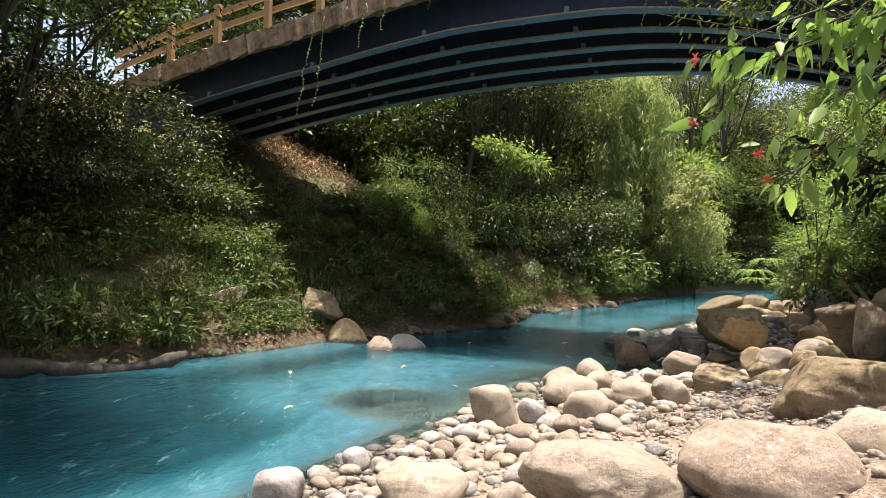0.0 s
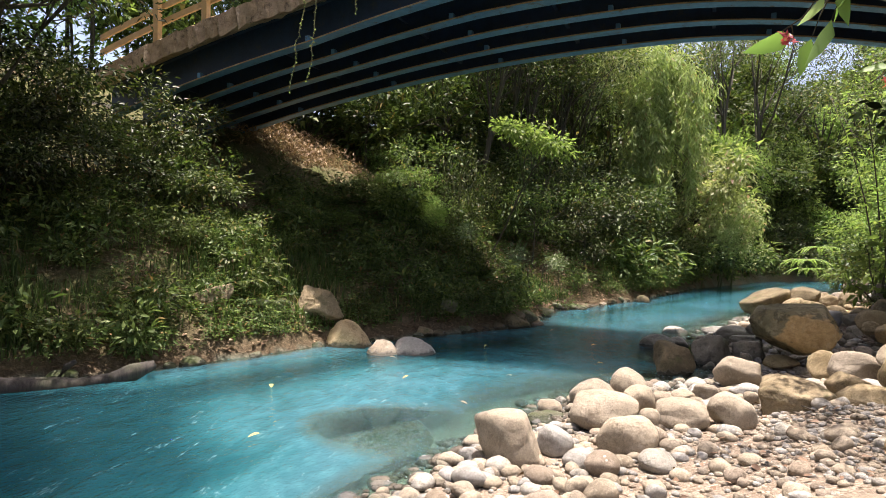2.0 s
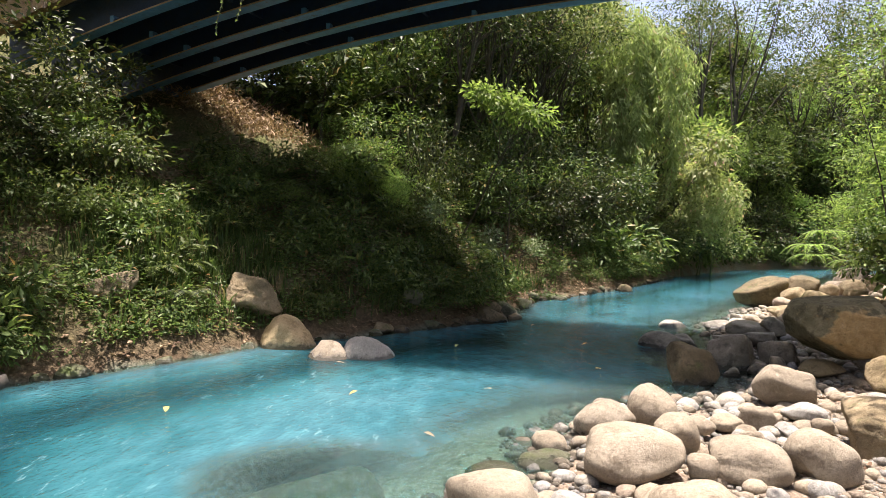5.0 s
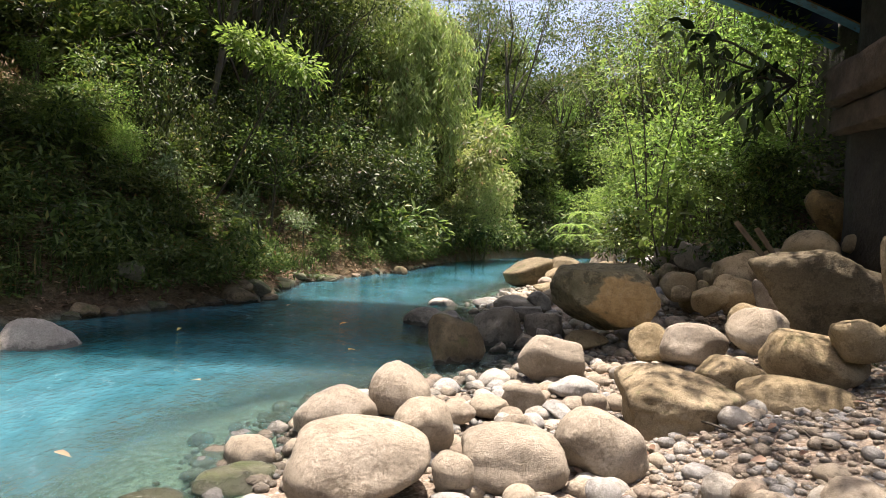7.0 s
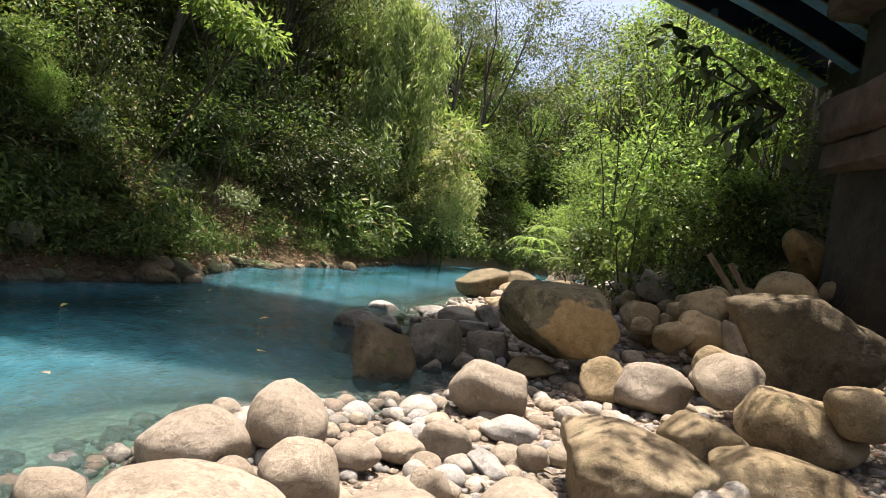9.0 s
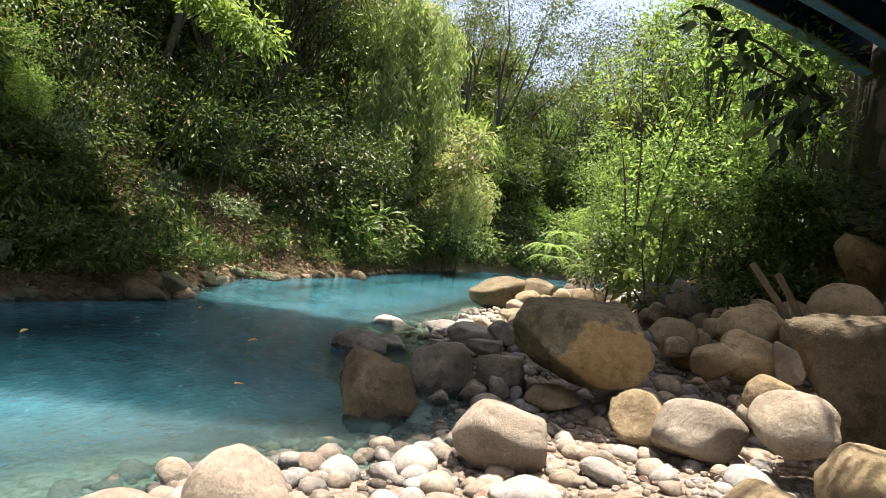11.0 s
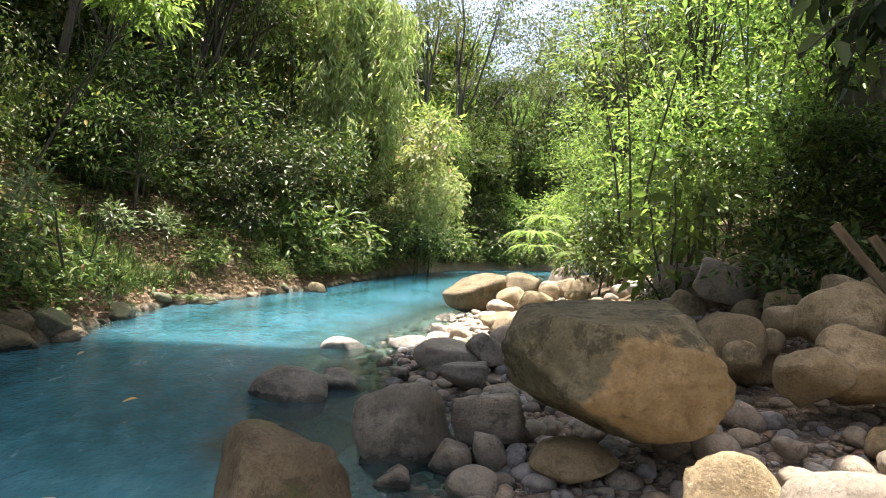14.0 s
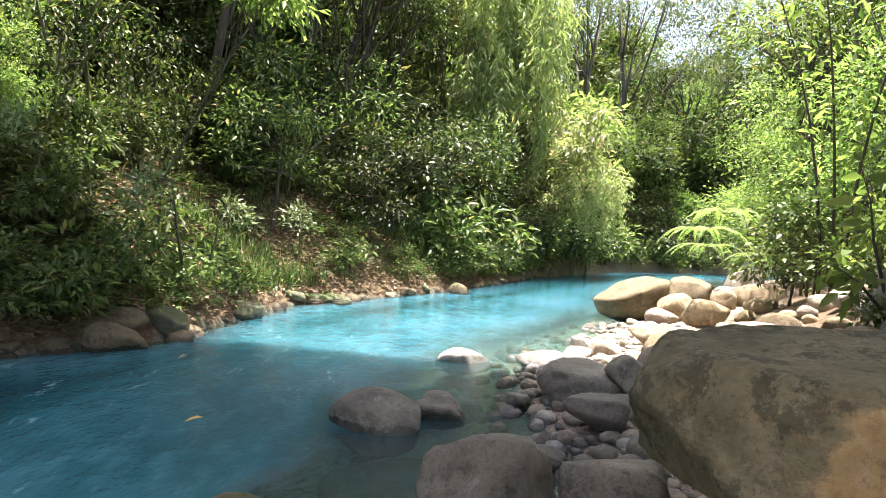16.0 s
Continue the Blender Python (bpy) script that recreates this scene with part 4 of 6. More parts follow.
# ---- plants ----
def leaf_mesh(name, P, D, U, L, W, material, six=False, plain=False):
    """Folded leaves: from points P along D, facing U, of length L and width W."""
    D = D / (np.linalg.norm(D, axis=1)[:, None] + 1e-9)
    A = np.cross(D, U)
    A /= np.linalg.norm(A, axis=1)[:, None] + 1e-9
    N = np.cross(A, D)
    L, W = L[:, None], W[:, None]
    if six:
        V = np.stack([P, P + D * L * .3 + A * W * .5 + N * W * .12, P + D * L * .68 + A * W * .36 + N * W * .05 - N * L * .06,
                      P + D * L - N * L * .18, P + D * L * .68 - A * W * .36 + N * W * .05 - N * L * .06, P + D * L * .3 - A * W * .5 + N * W * .12, P + D * L * .5 - N * L * .04], 1)
        tri = np.array([(0, 1, 6), (1, 2, 6), (2, 3, 6), (3, 4, 6), (4, 5, 6), (5, 0, 6)])
        k = 7
    elif plain:
        V = np.stack([P + A * W * .55, P + D * L - N * L * .1, P - A * W * .55], 1)
        tri = np.array([(0, 1, 2)])
        k = 3
    else:
        V = np.stack([P, P + D * L * .45 + A * W * .5 + N * W * .15, P + D * L - N * L * .12, P + D * L * .45 - A * W * .5 + N * W * .15], 1)
        tri = np.array([(0, 1, 2), (0, 2, 3)])
        k = 4
    F = (np.arange(len(P))[:, None, None] * k + tri[None]).reshape(-1, 3)
    V = V.reshape(-1, 3)
    me = bpy.data.meshes.new(name)
    me.vertices.add(len(V))
    me.vertices.foreach_set("co", V.astype(np.float32).ravel())
    me.loops.add(F.size)
    me.loops.foreach_set("vertex_index", F.astype(np.int32).ravel())
    me.polygons.add(len(F))
    me.polygons.foreach_set("loop_start", np.arange(0, F.size, 3, dtype=np.int32))
    me.update(calc_edges=True)
    me.validate()
    me.materials.append(material)
    return me


def unit(v):
    return v / (np.linalg.norm(v, axis=-1, keepdims=True) + 1e-9)


def sprays(r, C, out, per, spread, size, droop=0.35, slim=0.42):
    """Leaves round cluster centres C: rosettes that face outwards and hang a little."""
    n = len(C)
    idx = np.repeat(np.arange(n), per)
    off = r.normal(0, 1, (len(idx), 3)) * np.array((1, 1, .6)) * spread
    P = C[idx] + off
    D = unit(unit(off) + .7 * out[idx] + r.normal(0, .45, (len(idx), 3)) - np.array((0, 0, droop)))
    U = unit(np.array((0, 0, 1.0)) + .35 * out[idx] + r.normal(0, .45, (len(idx), 3)))
    L = size * r.uniform(.6, 1.35, len(idx))
    return P, D, U, L, L * slim * r.uniform(.8, 1.2, len(idx))


def crown_points(r, n, rx, rz, zc, lobes=7):
    """Uneven crown: cluster centres on the skins of several lobes, with gaps."""
    cs = np.c_[r.normal(0, .48 * rx, lobes), r.normal(0, .48 * rx, lobes), zc + r.normal(0, .45 * rz, lobes)]
    rs = r.uniform(.32, .62, lobes)
    k = r.integers(0, lobes, n)
    d = unit(r.normal(size=(n, 3)))
    d[:, 2] = np.where(d[:, 2] < -.3, -d[:, 2] * .6, d[:, 2])
    sh = r.uniform(.55, 1.05, n)
    C = cs[k] + d * (rs[k] * sh)[:, None] * np.array((rx, rx, rz))
    return C, d, cs


def tree_parts(seed, height, rx, rz, clusters, per, size, leaf, spread=.28, slim=.42, droop=.35, trunk=.16, lean=.05, bark=None, plain=False):
    r = np.random.default_rng(seed)
    zc = height - rz * .8
    C, out, cs = crown_points(r, clusters, rx, rz, zc)
    limbs = []
    top = np.array((lean * height, lean * .4 * height, height - rz * .6))
    n = 8
    mid = [top * (i / n) + np.array((math.sin(i * 1.3 + seed) * .05, math.cos(i * 1.1 + seed) * .05, 0)) * height * .12 for i in range(n + 1)]
    mid[0] = np.array((0, 0, -.5))
    limbs.append((mid, [trunk * (1.25 - .95 * i / n) for i in range(n + 1)]))
    for c in cs[:4] if plain else cs:
        s = mid[int(r.integers(3, n - 1))]
        h = (s + c) / 2 + r.normal(0, .12, 3) * rx * .5
        limbs.append(([s, (s + h) / 2 + r.normal(0, .05, 3), h, (h + c) / 2 + r.normal(0, .06, 3), c], [trunk * .5, trunk * .42, trunk * .33, trunk * .22, trunk * .1]))
        for _ in range(0 if plain else 2 if height > 4 else 1):
            q = c + r.normal(0, .35, 3) * np.array((rx, rx, rz)) * .7
            limbs.append(([h, (h + q) / 2 + r.normal(0, .1, 3), q], [trunk * .22, trunk * .14, trunk * .05]))
    P, D, U, L, W = sprays(r, C, out, per, spread, size, droop, slim)
    return tubes("trunk", limbs, bark or BARK, 6 if height > 4 else 4), leaf_mesh("crown", P, D, U, L, W, LEAF[leaf], plain=plain)


def plant(name, label, category, trunk, crown, group, x, y, z, rz=0, scale=1.0, tilt=0.0, tall=1.0):
    ob = thing(name, label, category, group=group)
    ob.matrix_basis = pose(x, y, z, 0, tilt, rz) @ Matrix.Diagonal((scale, scale, scale * tall, 1))
    if trunk:
        piece("trunk", trunk, ob)
    piece("crown", crown, ob)
    return ob


def joined(name, label, category, some, material):
    """Many small plants in one mesh."""
    V, F, o = [], [], 0
    for me, m in some:
        v = np.empty(len(me.vertices) * 3, np.float32)
        me.vertices.foreach_get("co", v)
        f = np.empty(len(me.loops), np.int32)
        me.loops.foreach_get("vertex_index", f)
        m = np.array(m)
        V.append(v.reshape(-1, 3) @ m[:3, :3].T + m[:3, 3])
        F.append(f.reshape(-1, 3) + o)
        o += len(me.vertices)
    tagged(new(name, mesh_of(name, np.concatenate(V), np.concatenate(F), material)), label, category, kind="stuff")


def blades(r, P, h, leaf, name, label, bend=.5, wide=.012):
    n = len(P)
    a = r.uniform(0, 6.283, n)
    out = np.c_[np.cos(a), np.sin(a), np.zeros(n)]
    H = h * r.uniform(.5, 1.3, n)
    tip = P + out * (H * bend * r.uniform(.3, 1.2, n))[:, None] + np.array((0, 0, 1)) * (H * .8)[:, None]
    midp = P + out * (H * bend * .25)[:, None] + np.array((0, 0, 1)) * (H * .6)[:, None]
    A = np.c_[-np.sin(a), np.cos(a), np.zeros(n)] * wide
    V = np.stack([P - A, P + A, midp - A * .8, midp + A * .8, tip], 1).reshape(-1, 3)
    F = (np.arange(n)[:, None, None] * 5 + np.array([(0, 1, 3), (0, 3, 2), (2, 3, 4)])[None]).reshape(-1, 3)
    me = mesh_of(name, V, F, LEAF[leaf])
    return tagged(new(name, me), label, "grass", kind="stuff")


# shared tree and shrub forms; the distant ones carry fewer, larger leaves
FAR = [tree_parts(61, 9.0, 3.0, 4.2, 140, 20, .34, "mid", trunk=.09, plain=True), tree_parts(62, 10.5, 2.8, 4.8, 140, 20, .32, "mid", slim=.38, trunk=.09, plain=True), tree_parts(63, 10.0, 3.0, 4.6, 140, 20, .34, "deep", trunk=.09, plain=True),
       tree_parts(64, 9.5, 2.7, 4.6, 140, 20, .30, "bright", slim=.38, trunk=.08, plain=True)]
TREES = [tree_parts(11, 9.0, 3.0, 2.6, 155, 23, .175, "mid", trunk=.11), tree_parts(12, 10.0, 2.6, 3.2, 155, 23, .165, "mid", slim=.36, trunk=.11),
         tree_parts(13, 8.0, 3.2, 2.4, 165, 23, .175, "deep", trunk=.11), tree_parts(14, 11.0, 3.0, 3.4, 155, 23, .175, "deep", slim=.38, trunk=.11)]
LIGHT = [tree_parts(15, 9.0, 2.6, 3.4, 150, 32, .15, "bright", slim=.4, trunk=.07), tree_parts(16, 10.5, 2.4, 4.2, 150, 32, .145, "bright", slim=.36, trunk=.07)]
BRIGHT = [tree_parts(27, 2.4, 1.1, 1.2, 80, 24, .10, "bright", spread=.17, slim=.42, trunk=.02), tree_parts(28, 3.0, 1.0, 1.5, 84, 24, .095, "bright", spread=.17, slim=.38, trunk=.02)]
LACY = tree_parts(17, 13.0, 3.4, 3.0, 130, 50, .17, "mid", spread=.5, slim=.3, trunk=.13)
SHRUBS = [tree_parts(21, 1.7, 1.0, .9, 60, 23, .112, "deep", spread=.16, trunk=.03), tree_parts(22, 1.9, .9, 1.0, 60, 23, .105, "deep", spread=.15, trunk=.03),
          tree_parts(23, 1.6, 1.0, .8, 60, 23, .112, "mid", spread=.15, slim=.48, trunk=.03), tree_parts(24, 2.2, 1.1, 1.1, 76, 24, .13, "mid", spread=.18, slim=.5, trunk=.03)]
BUSHES = [tree_parts(34, 2.8, 1.5, 1.3, 96, 22, .14, "deep", spread=.2, trunk=.04), tree_parts(35, 3.2, 1.4, 1.6, 96, 22, .135, "mid", spread=.2, slim=.38, trunk=.04), tree_parts(36, 3.0, 1.6, 1.4, 96, 22, .15, "deep", spread=.22, slim=.46, trunk=.04)]
THICKET = [tree_parts(37, 2.8, 1.6, 1.3, 80, 24, .2, "mid", spread=.22, trunk=.04, plain=True), tree_parts(38, 3.2, 1.5, 1.6, 80, 24, .19, "bright", spread=.22, trunk=.04, plain=True), tree_parts(39, 2.8, 1.6, 1.4, 80, 24, .2, "deep", spread=.22, trunk=.04, plain=True)]
SUNNY = [tree_parts(25, .55, .42, .3, 24, 14, .055, "bank", spread=.08, trunk=.012), tree_parts(26, .7, .4, .35, 24, 14, .075, "bank", spread=.08, trunk=.012)]


HERBS = [tree_parts(29, .5, .4, .28, 22, 14, .09, "bank", spread=.08, trunk=.012), tree_parts(30, .6, .42, .3, 22, 14, .11, "mid", spread=.09, slim=.36, trunk=.012)]


def frond_mesh(seed, fronds, length, pairs, leafw, leaf, arch=.5, upness=.9, leaflet=.26):
    """Fern or palm: arching ribs with paired leaflets."""
    r = np.random.default_rng(seed)
    P, D, U, L, ribs = [], [], [], [], []
    for i in range(fronds):
        a = 6.283 * i / fronds + r.uniform(-.3, .3)
        out = np.array((math.cos(a), math.sin(a), 0))
        ln = length * r.uniform(.75, 1.15)
        pts = []
        for k in range(pairs + 1):
            u = k / pairs
            pts.append(out * ln * u * (1 - .15 * u) + np.array((0, 0, ln * (upness * u - arch * 1.5 * u * u))))
        ribs.append((pts, [.008 * length * (1.2 - u / pairs) for u in range(pairs + 1)]))
        side = np.array((-math.sin(a), math.cos(a), 0))
        for k in range(2, pairs + 1):
            u = k / pairs
            t = unit(pts[k] - pts[k - 1])
            for s in (-1, 1):
                P.append(pts[k])
                D.append(side * s * .85 + t * .5 - np.array((0, 0, .15)))
                U.append(np.array((0, 0, 1)) + r.normal(0, .1, 3))
                L.append(ln * leaflet * math.sin(math.pi * (.12 + .82 * u)) + .01)
    P, D, U, L = np.array(P), np.array(D), np.array(U), np.array(L)
    return tubes("rib", ribs, STEM, 4), leaf_mesh("fronds", P, D, U, L, L * leafw, LEAF[leaf])


FERNS = [frond_mesh(31, 8, 1.0, 16, .2, "deep"), frond_mesh(32, 7, 1.0, 14, .24, "mid", arch=.6)]


def cascade(label, category, group, x, y, z, width, height, strands, leaf, seed, size=.16, slim=.2, back=(-.8, 1.4), low=.3, spread=.8, hang=(.2, .5), skin="foliage"):
    """Arching culms whose tips hang in ragged bundles of leaves."""
    r = np.random.default_rng(seed)
    ob = thing(category, label, category, x, y, z, group=group)
    P, D, U, L = [], [], [], []
    bundles = max(5, strands // 9)
    B = np.c_[np.clip(r.normal(0, .5, bundles), -1, .8) * width, r.normal(0, width * .3, bundles), r.uniform(.5, 1.06, bundles) * height]
    B[:, 2] -= .10 * height * np.abs(B[:, 0]) / width
    for i in range(strands):
        b = B[i % bundles]
        top = b + r.normal(0, 1, 3) * np.array((.22, .22, .3))
        fall = max(.5, min(height * r.uniform(*hang), top[2] - height * low * r.uniform(.7, 1.6)))
        n = max(4, int(fall / .075))
        for k in range(n):
            u = k / n
            p = top + np.array((math.sin(u * 2 + i) * .15, math.cos(u * 2 + i) * .15, -fall * u))
            for _ in range(2):
                P.append(p + r.normal(0, .09, 3))
                D.append(np.array((*r.normal(0, spread, 2), -.8)))
                U.append(np.array((*r.normal(0, .8, 2), 1.0)))
                L.append(size * r.uniform(.6, 1.3))
        if i % 11 == 0:
            f = np.array((back[0] + r.normal(0, .25), back[1] + r.normal(0, .25), gz(x + back[0], y + back[1]) - z - .2))
            m = np.array((top[0] * .5 + back[0] * .6, top[1] * .5 + back[1] * .6, height * .62))
            pts = [f, (f + m) / 2 + np.array((0, .1, .2)), m, (m + top) / 2 + np.array((0, 0, .3)), top]
            piece("culm", tubes("culm", [(pts, [.035, .03, .024, .015, .005])], STEM, 5), ob)
    L = np.array(L)
    piece(skin, leaf_mesh(skin, np.array(P), np.array(D), np.array(U), L, L * slim, LEAF[leaf]), ob)


def along(line, step, r, jitter=.3):
    """Places along a line of the plan, with the heading to its left."""
    out = []
    for a, b in zip(line[:-1], line[1:]):
        d = b - a
        ln = float(np.hypot(*d))
        for k in range(max(1, int(ln / step))):
            p = a + d * ((k + r.uniform(-jitter, jitter) + .5) / max(1, int(ln / step)))
            out.append((p, np.array((-d[1], d[0])) / ln))
    return out


def hypot_clear(x, y):
    """True where the weeping bamboo and the hanging bushes need the sun."""
    return any((x - a) ** 2 + (y - b) ** 2 < 16 for a, b in ((9.5, 33.0), (13.4, 34.8), (15.5, 37.0)))


def left_bank():
    r = np.random.default_rng(3)
    bank = LEFT[1:-3]
    # shrubs step up the slope; the sunny nose by the bridge stays low
    for row, step, lo, hi, big in ((0, 1.1, 2.6, 3.2, .6), (1, .95, 2.9, 3.7, .95), (2, 1.1, 3.4, 4.6, 1.25), (3, 1.6, 4.1, 5.6, 1.6)):
        for p, lf in along(bank, step, r):
            off = r.uniform(lo, hi)
            x, y = p + lf * off
            q = np.array((x, y))
            s_, n_ = q @ EX, q @ NX
            if n_ < 13.3 and off < 2.55:
                continue
            if math.hypot(x + 5.8, y - 23.1) < 1.7 or (13.0 < n_ < 22.5 and -8.5 < x < -2.6 and off > 3.1):
                continue
            if 12.5 < n_ < 20.2 and gz(x, y) > 4.7:
                continue
            # brighter leaves under the bridge stand in for light bounced there
            t, c = BRIGHT[int(r.integers(2))] if 13.3 <= n_ < 18.6 else SHRUBS[2 + int(r.integers(2))] if 12.8 < n_ < 21 else SHRUBS[int(r.integers(4))] if row < 2 or y > 31 else BUSHES[int(r.integers(3))]
            s = r.uniform(.8, 1.25) * (big if row < 2 or y > 31 else .52 * big)
            if 13.3 <= n_ < 20:
                s = min(s, .8) * (.62 if n_ < 18.6 else 1)
            plant("shrub", "green broad-leaved shrub on the steep river bank", "shrub", t, c, "bank shrubs", x, y, gz(x, y) - .15, r.uniform(0, 360), s, r.uniform(-10, 10))
    for p, lf in along(bank, 1.7, r):
        x, y = p + lf * r.uniform(6.2, 8.4)
        if np.array((x, y)) @ NX > 20.4:
            t, c = BUSHES[int(r.integers(3))]
            plant("shrub", "dense leafy thicket under the forest trees", "shrub", t, c, "bank shrubs", x, y, gz(x, y) - .2, r.uniform(0, 360), r.uniform(1.0, 1.35))
    for p, lf in along(bank, 2.2, r):
        x, y = p + lf * r.uniform(9.5, 12.5)
        if np.array((x, y)) @ NX > 20.6:
            t, c = THICKET[int(r.integers(3))]
            plant("shrub", "leafy thicket deep in the forest", "shrub", t, c, "forest shrubs", x, y, gz(x, y) - .2, r.uniform(0, 360), r.uniform(1.4, 1.9))
    # leafy wall that climbs the slope past the bridge
    for row, step, lo, hi, sc in ((0, 1.25, 3.5, 4.5, .8), (1, 1.3, 4.6, 6.0, 1.1), (2, 1.6, 6.4, 8.0, 1.45), (3, 2.0, 8.4, 10.4, 1.9)):
        for p, lf in along(bank, step, r):
            x, y = p + lf * r.uniform(lo, hi)
            n_ = np.array((x, y)) @ BN
            if n_ < 20.2 + .35 * row or y > 34 or math.hypot(x + 5.8, y - 23.1) < 2.0:
                continue
            t, c = (BUSHES[0], BUSHES[2], SHRUBS[0], SHRUBS[1], BUSHES[1])[int(r.integers(5))] if row < 2 else THICKET[2 * int(r.integers(2))]
            plant("shrub", "leafy shrub in the sunlit wall of foliage above the river", "shrub", t, c, "bank shrubs", x, y, gz(x, y) - .25, r.uniform(0, 360), sc * r.uniform(.8, 1.2), r.uniform(-8, 8))
    # trees whose crowns keep the foliage by the bend in half shade
    for row, step, lo, hi in ((0, 1.5, 4.4, 5.4), (1, 1.7, 6.2, 8.6)):
        for p, lf in along(bank, step, r):
            x, y = p + lf * r.uniform(lo, hi)
            if x < -7.5 + .5 * row or math.hypot(x + 5.8, y - 23.1) < 2.2 or np.array((x, y)) @ BN < 21.5 or hypot_clear(x, y) or y > 33:
                continue
            t, c = TREES[int(r.integers(4))]
            plant("tree", "leafy green rainforest tree on the steep river bank", "tree", t, c, "forest trees", x, y, gz(x, y) - .3, math.degrees(math.atan2(-lf[1], -lf[0])) + r.uniform(-25, 25), r.uniform(.85, 1.1), r.uniform(5, 11))
    # tall wood behind
    for row, step, lo, hi in ((0, 2.6, 9.0, 11.0), (1, 3.0, 11.5, 13.5), (2, 4.0, 14.0, 19.0)):
        for p, lf in along(bank, step, r):
            x, y = p + lf * r.uniform(lo, hi)
            q = np.array((x, y))
            s_, n_ = q @ BE, q @ BN
            if (11.5 < n_ < 20.6 and s_ > -22) or hypot_clear(x, y) or math.hypot(x + 5.8, y - 23.1) < 3.0:
                continue
            t, c = FAR[int(r.integers(4))] if row > 0 or y > 31 else TREES[int(r.integers(4))]
            plant("tree", "leafy green rainforest tree on the steep river bank", "tree", t, c, "forest trees", x, y, gz(x, y) - .3, r.uniform(0, 360), r.uniform(.8, 1.2), r.uniform(-6, 6))
    # wood past the far end of the bridge
    for x, y, s in ((-14.5, 28.8, .9), (-16.5, 27.2, .95), (-18.5, 25.5, 1.0), (-12.6, 30.2, .9), (-20.5, 23.0, 1.0)):
        t, c = FAR[int(r.integers(3))]
        plant("tree", "leafy green tree past the far end of the bridge", "tree", t, c, "forest trees", x, y, gz(x, y) - .3, r.uniform(0, 360), s)
    for x, y in ((-7.6, 26.2), (-5.6, 26.6), (-9.4, 25.2), (-3.8, 26.2), (-13.5, 27.4), (-15.4, 26.0), (-17.2, 24.4), (-19.0, 22.6), (-12.4, 28.6)):
        t, c = THICKET[int(r.integers(3))]
        plant("shrub", "leafy thicket past the far end of the bridge", "shrub", t, c, "forest shrubs", x, y, gz(x, y) - .2, r.uniform(0, 360), r.uniform(1.3, 1.7))
    # dense bushes above the grassy slope
    for a in np.linspace(0, 1, 12):
        for off in (3.0, 4.1, 5.4):
            p = np.array((-8.4, 6.5)) * (1 - a) + np.array((-4.9, 11.4)) * a
            x, y = p + np.array((-.82, .57)) * (off + r.uniform(-.3, .3)) + r.uniform(-.25, .25, 2)
            if np.array((x, y)) @ NX > 12.6:
                continue
            t, c = BUSHES[int(r.integers(3))]
            plant("shrub", "dense dark shrub above the grassy slope", "shrub", t, c, "bank shrubs", x, y, gz(x, y) - .2, r.uniform(0, 360), r.uniform(.6, .95), r.uniform(-8, 8))
    # out-of-view leaning trees, added only to shade the grassy slope
    for x, y, k, s in ((-11.0, 12.3, 2, 1.12), (-10.8, 9.0, 0, 1.2), (-11.2, 6.4, 2, 1.3)):
        plant("tree", "tall unseen tree added to shade the grassy river bank", "tree", TREES[k][0], TREES[k][1], "forest trees", x, y, gz(x, y) - .3, 0, s, 20)
    # trees that shade the near part of the bank
    for x, y, k, s in ((-9.4, 10.2, 0, .95), (-9.1, 11.0, 2, .95), (-8.5, 12.0, 2, .85), (-14.6, 16.6, 1, .9), (-13.6, 13.0, 2, .8), (-11.8, 12.6, 1, .8), (-12.5, 15.5, 0, .75), (-16.5, 19.5, 0, 1.0), (-10.2, 10.2, 2, .7), (-10.8, 11.0, 2, .9), (-10.0, 8.8, 1, 1.0), (-9.8, 7.0, 2, 1.0), (-11.5, 7.0, 3, .8), (-12.5, 10.0, 0, .9), (-9.0, 6.3, 2, 1.1), (-10.2, 3.0, 0, 1.15), (-8.6, 8.6, 0, .85), (-12.0, -1.0, 2, 1.2), (-7.9, 7.2, 1, 1.1), (-9.6, 4.6, 3, 1.2)):
        t, c = TREES[k]
        plant("tree", "leafy tree leaning over the grassy river bank", "tree", t, c, "forest trees", x, y, gz(x, y) - .3, 0 if y < 10.6 else r.uniform(0, 360), s, 12 if y < 10.6 else 4)


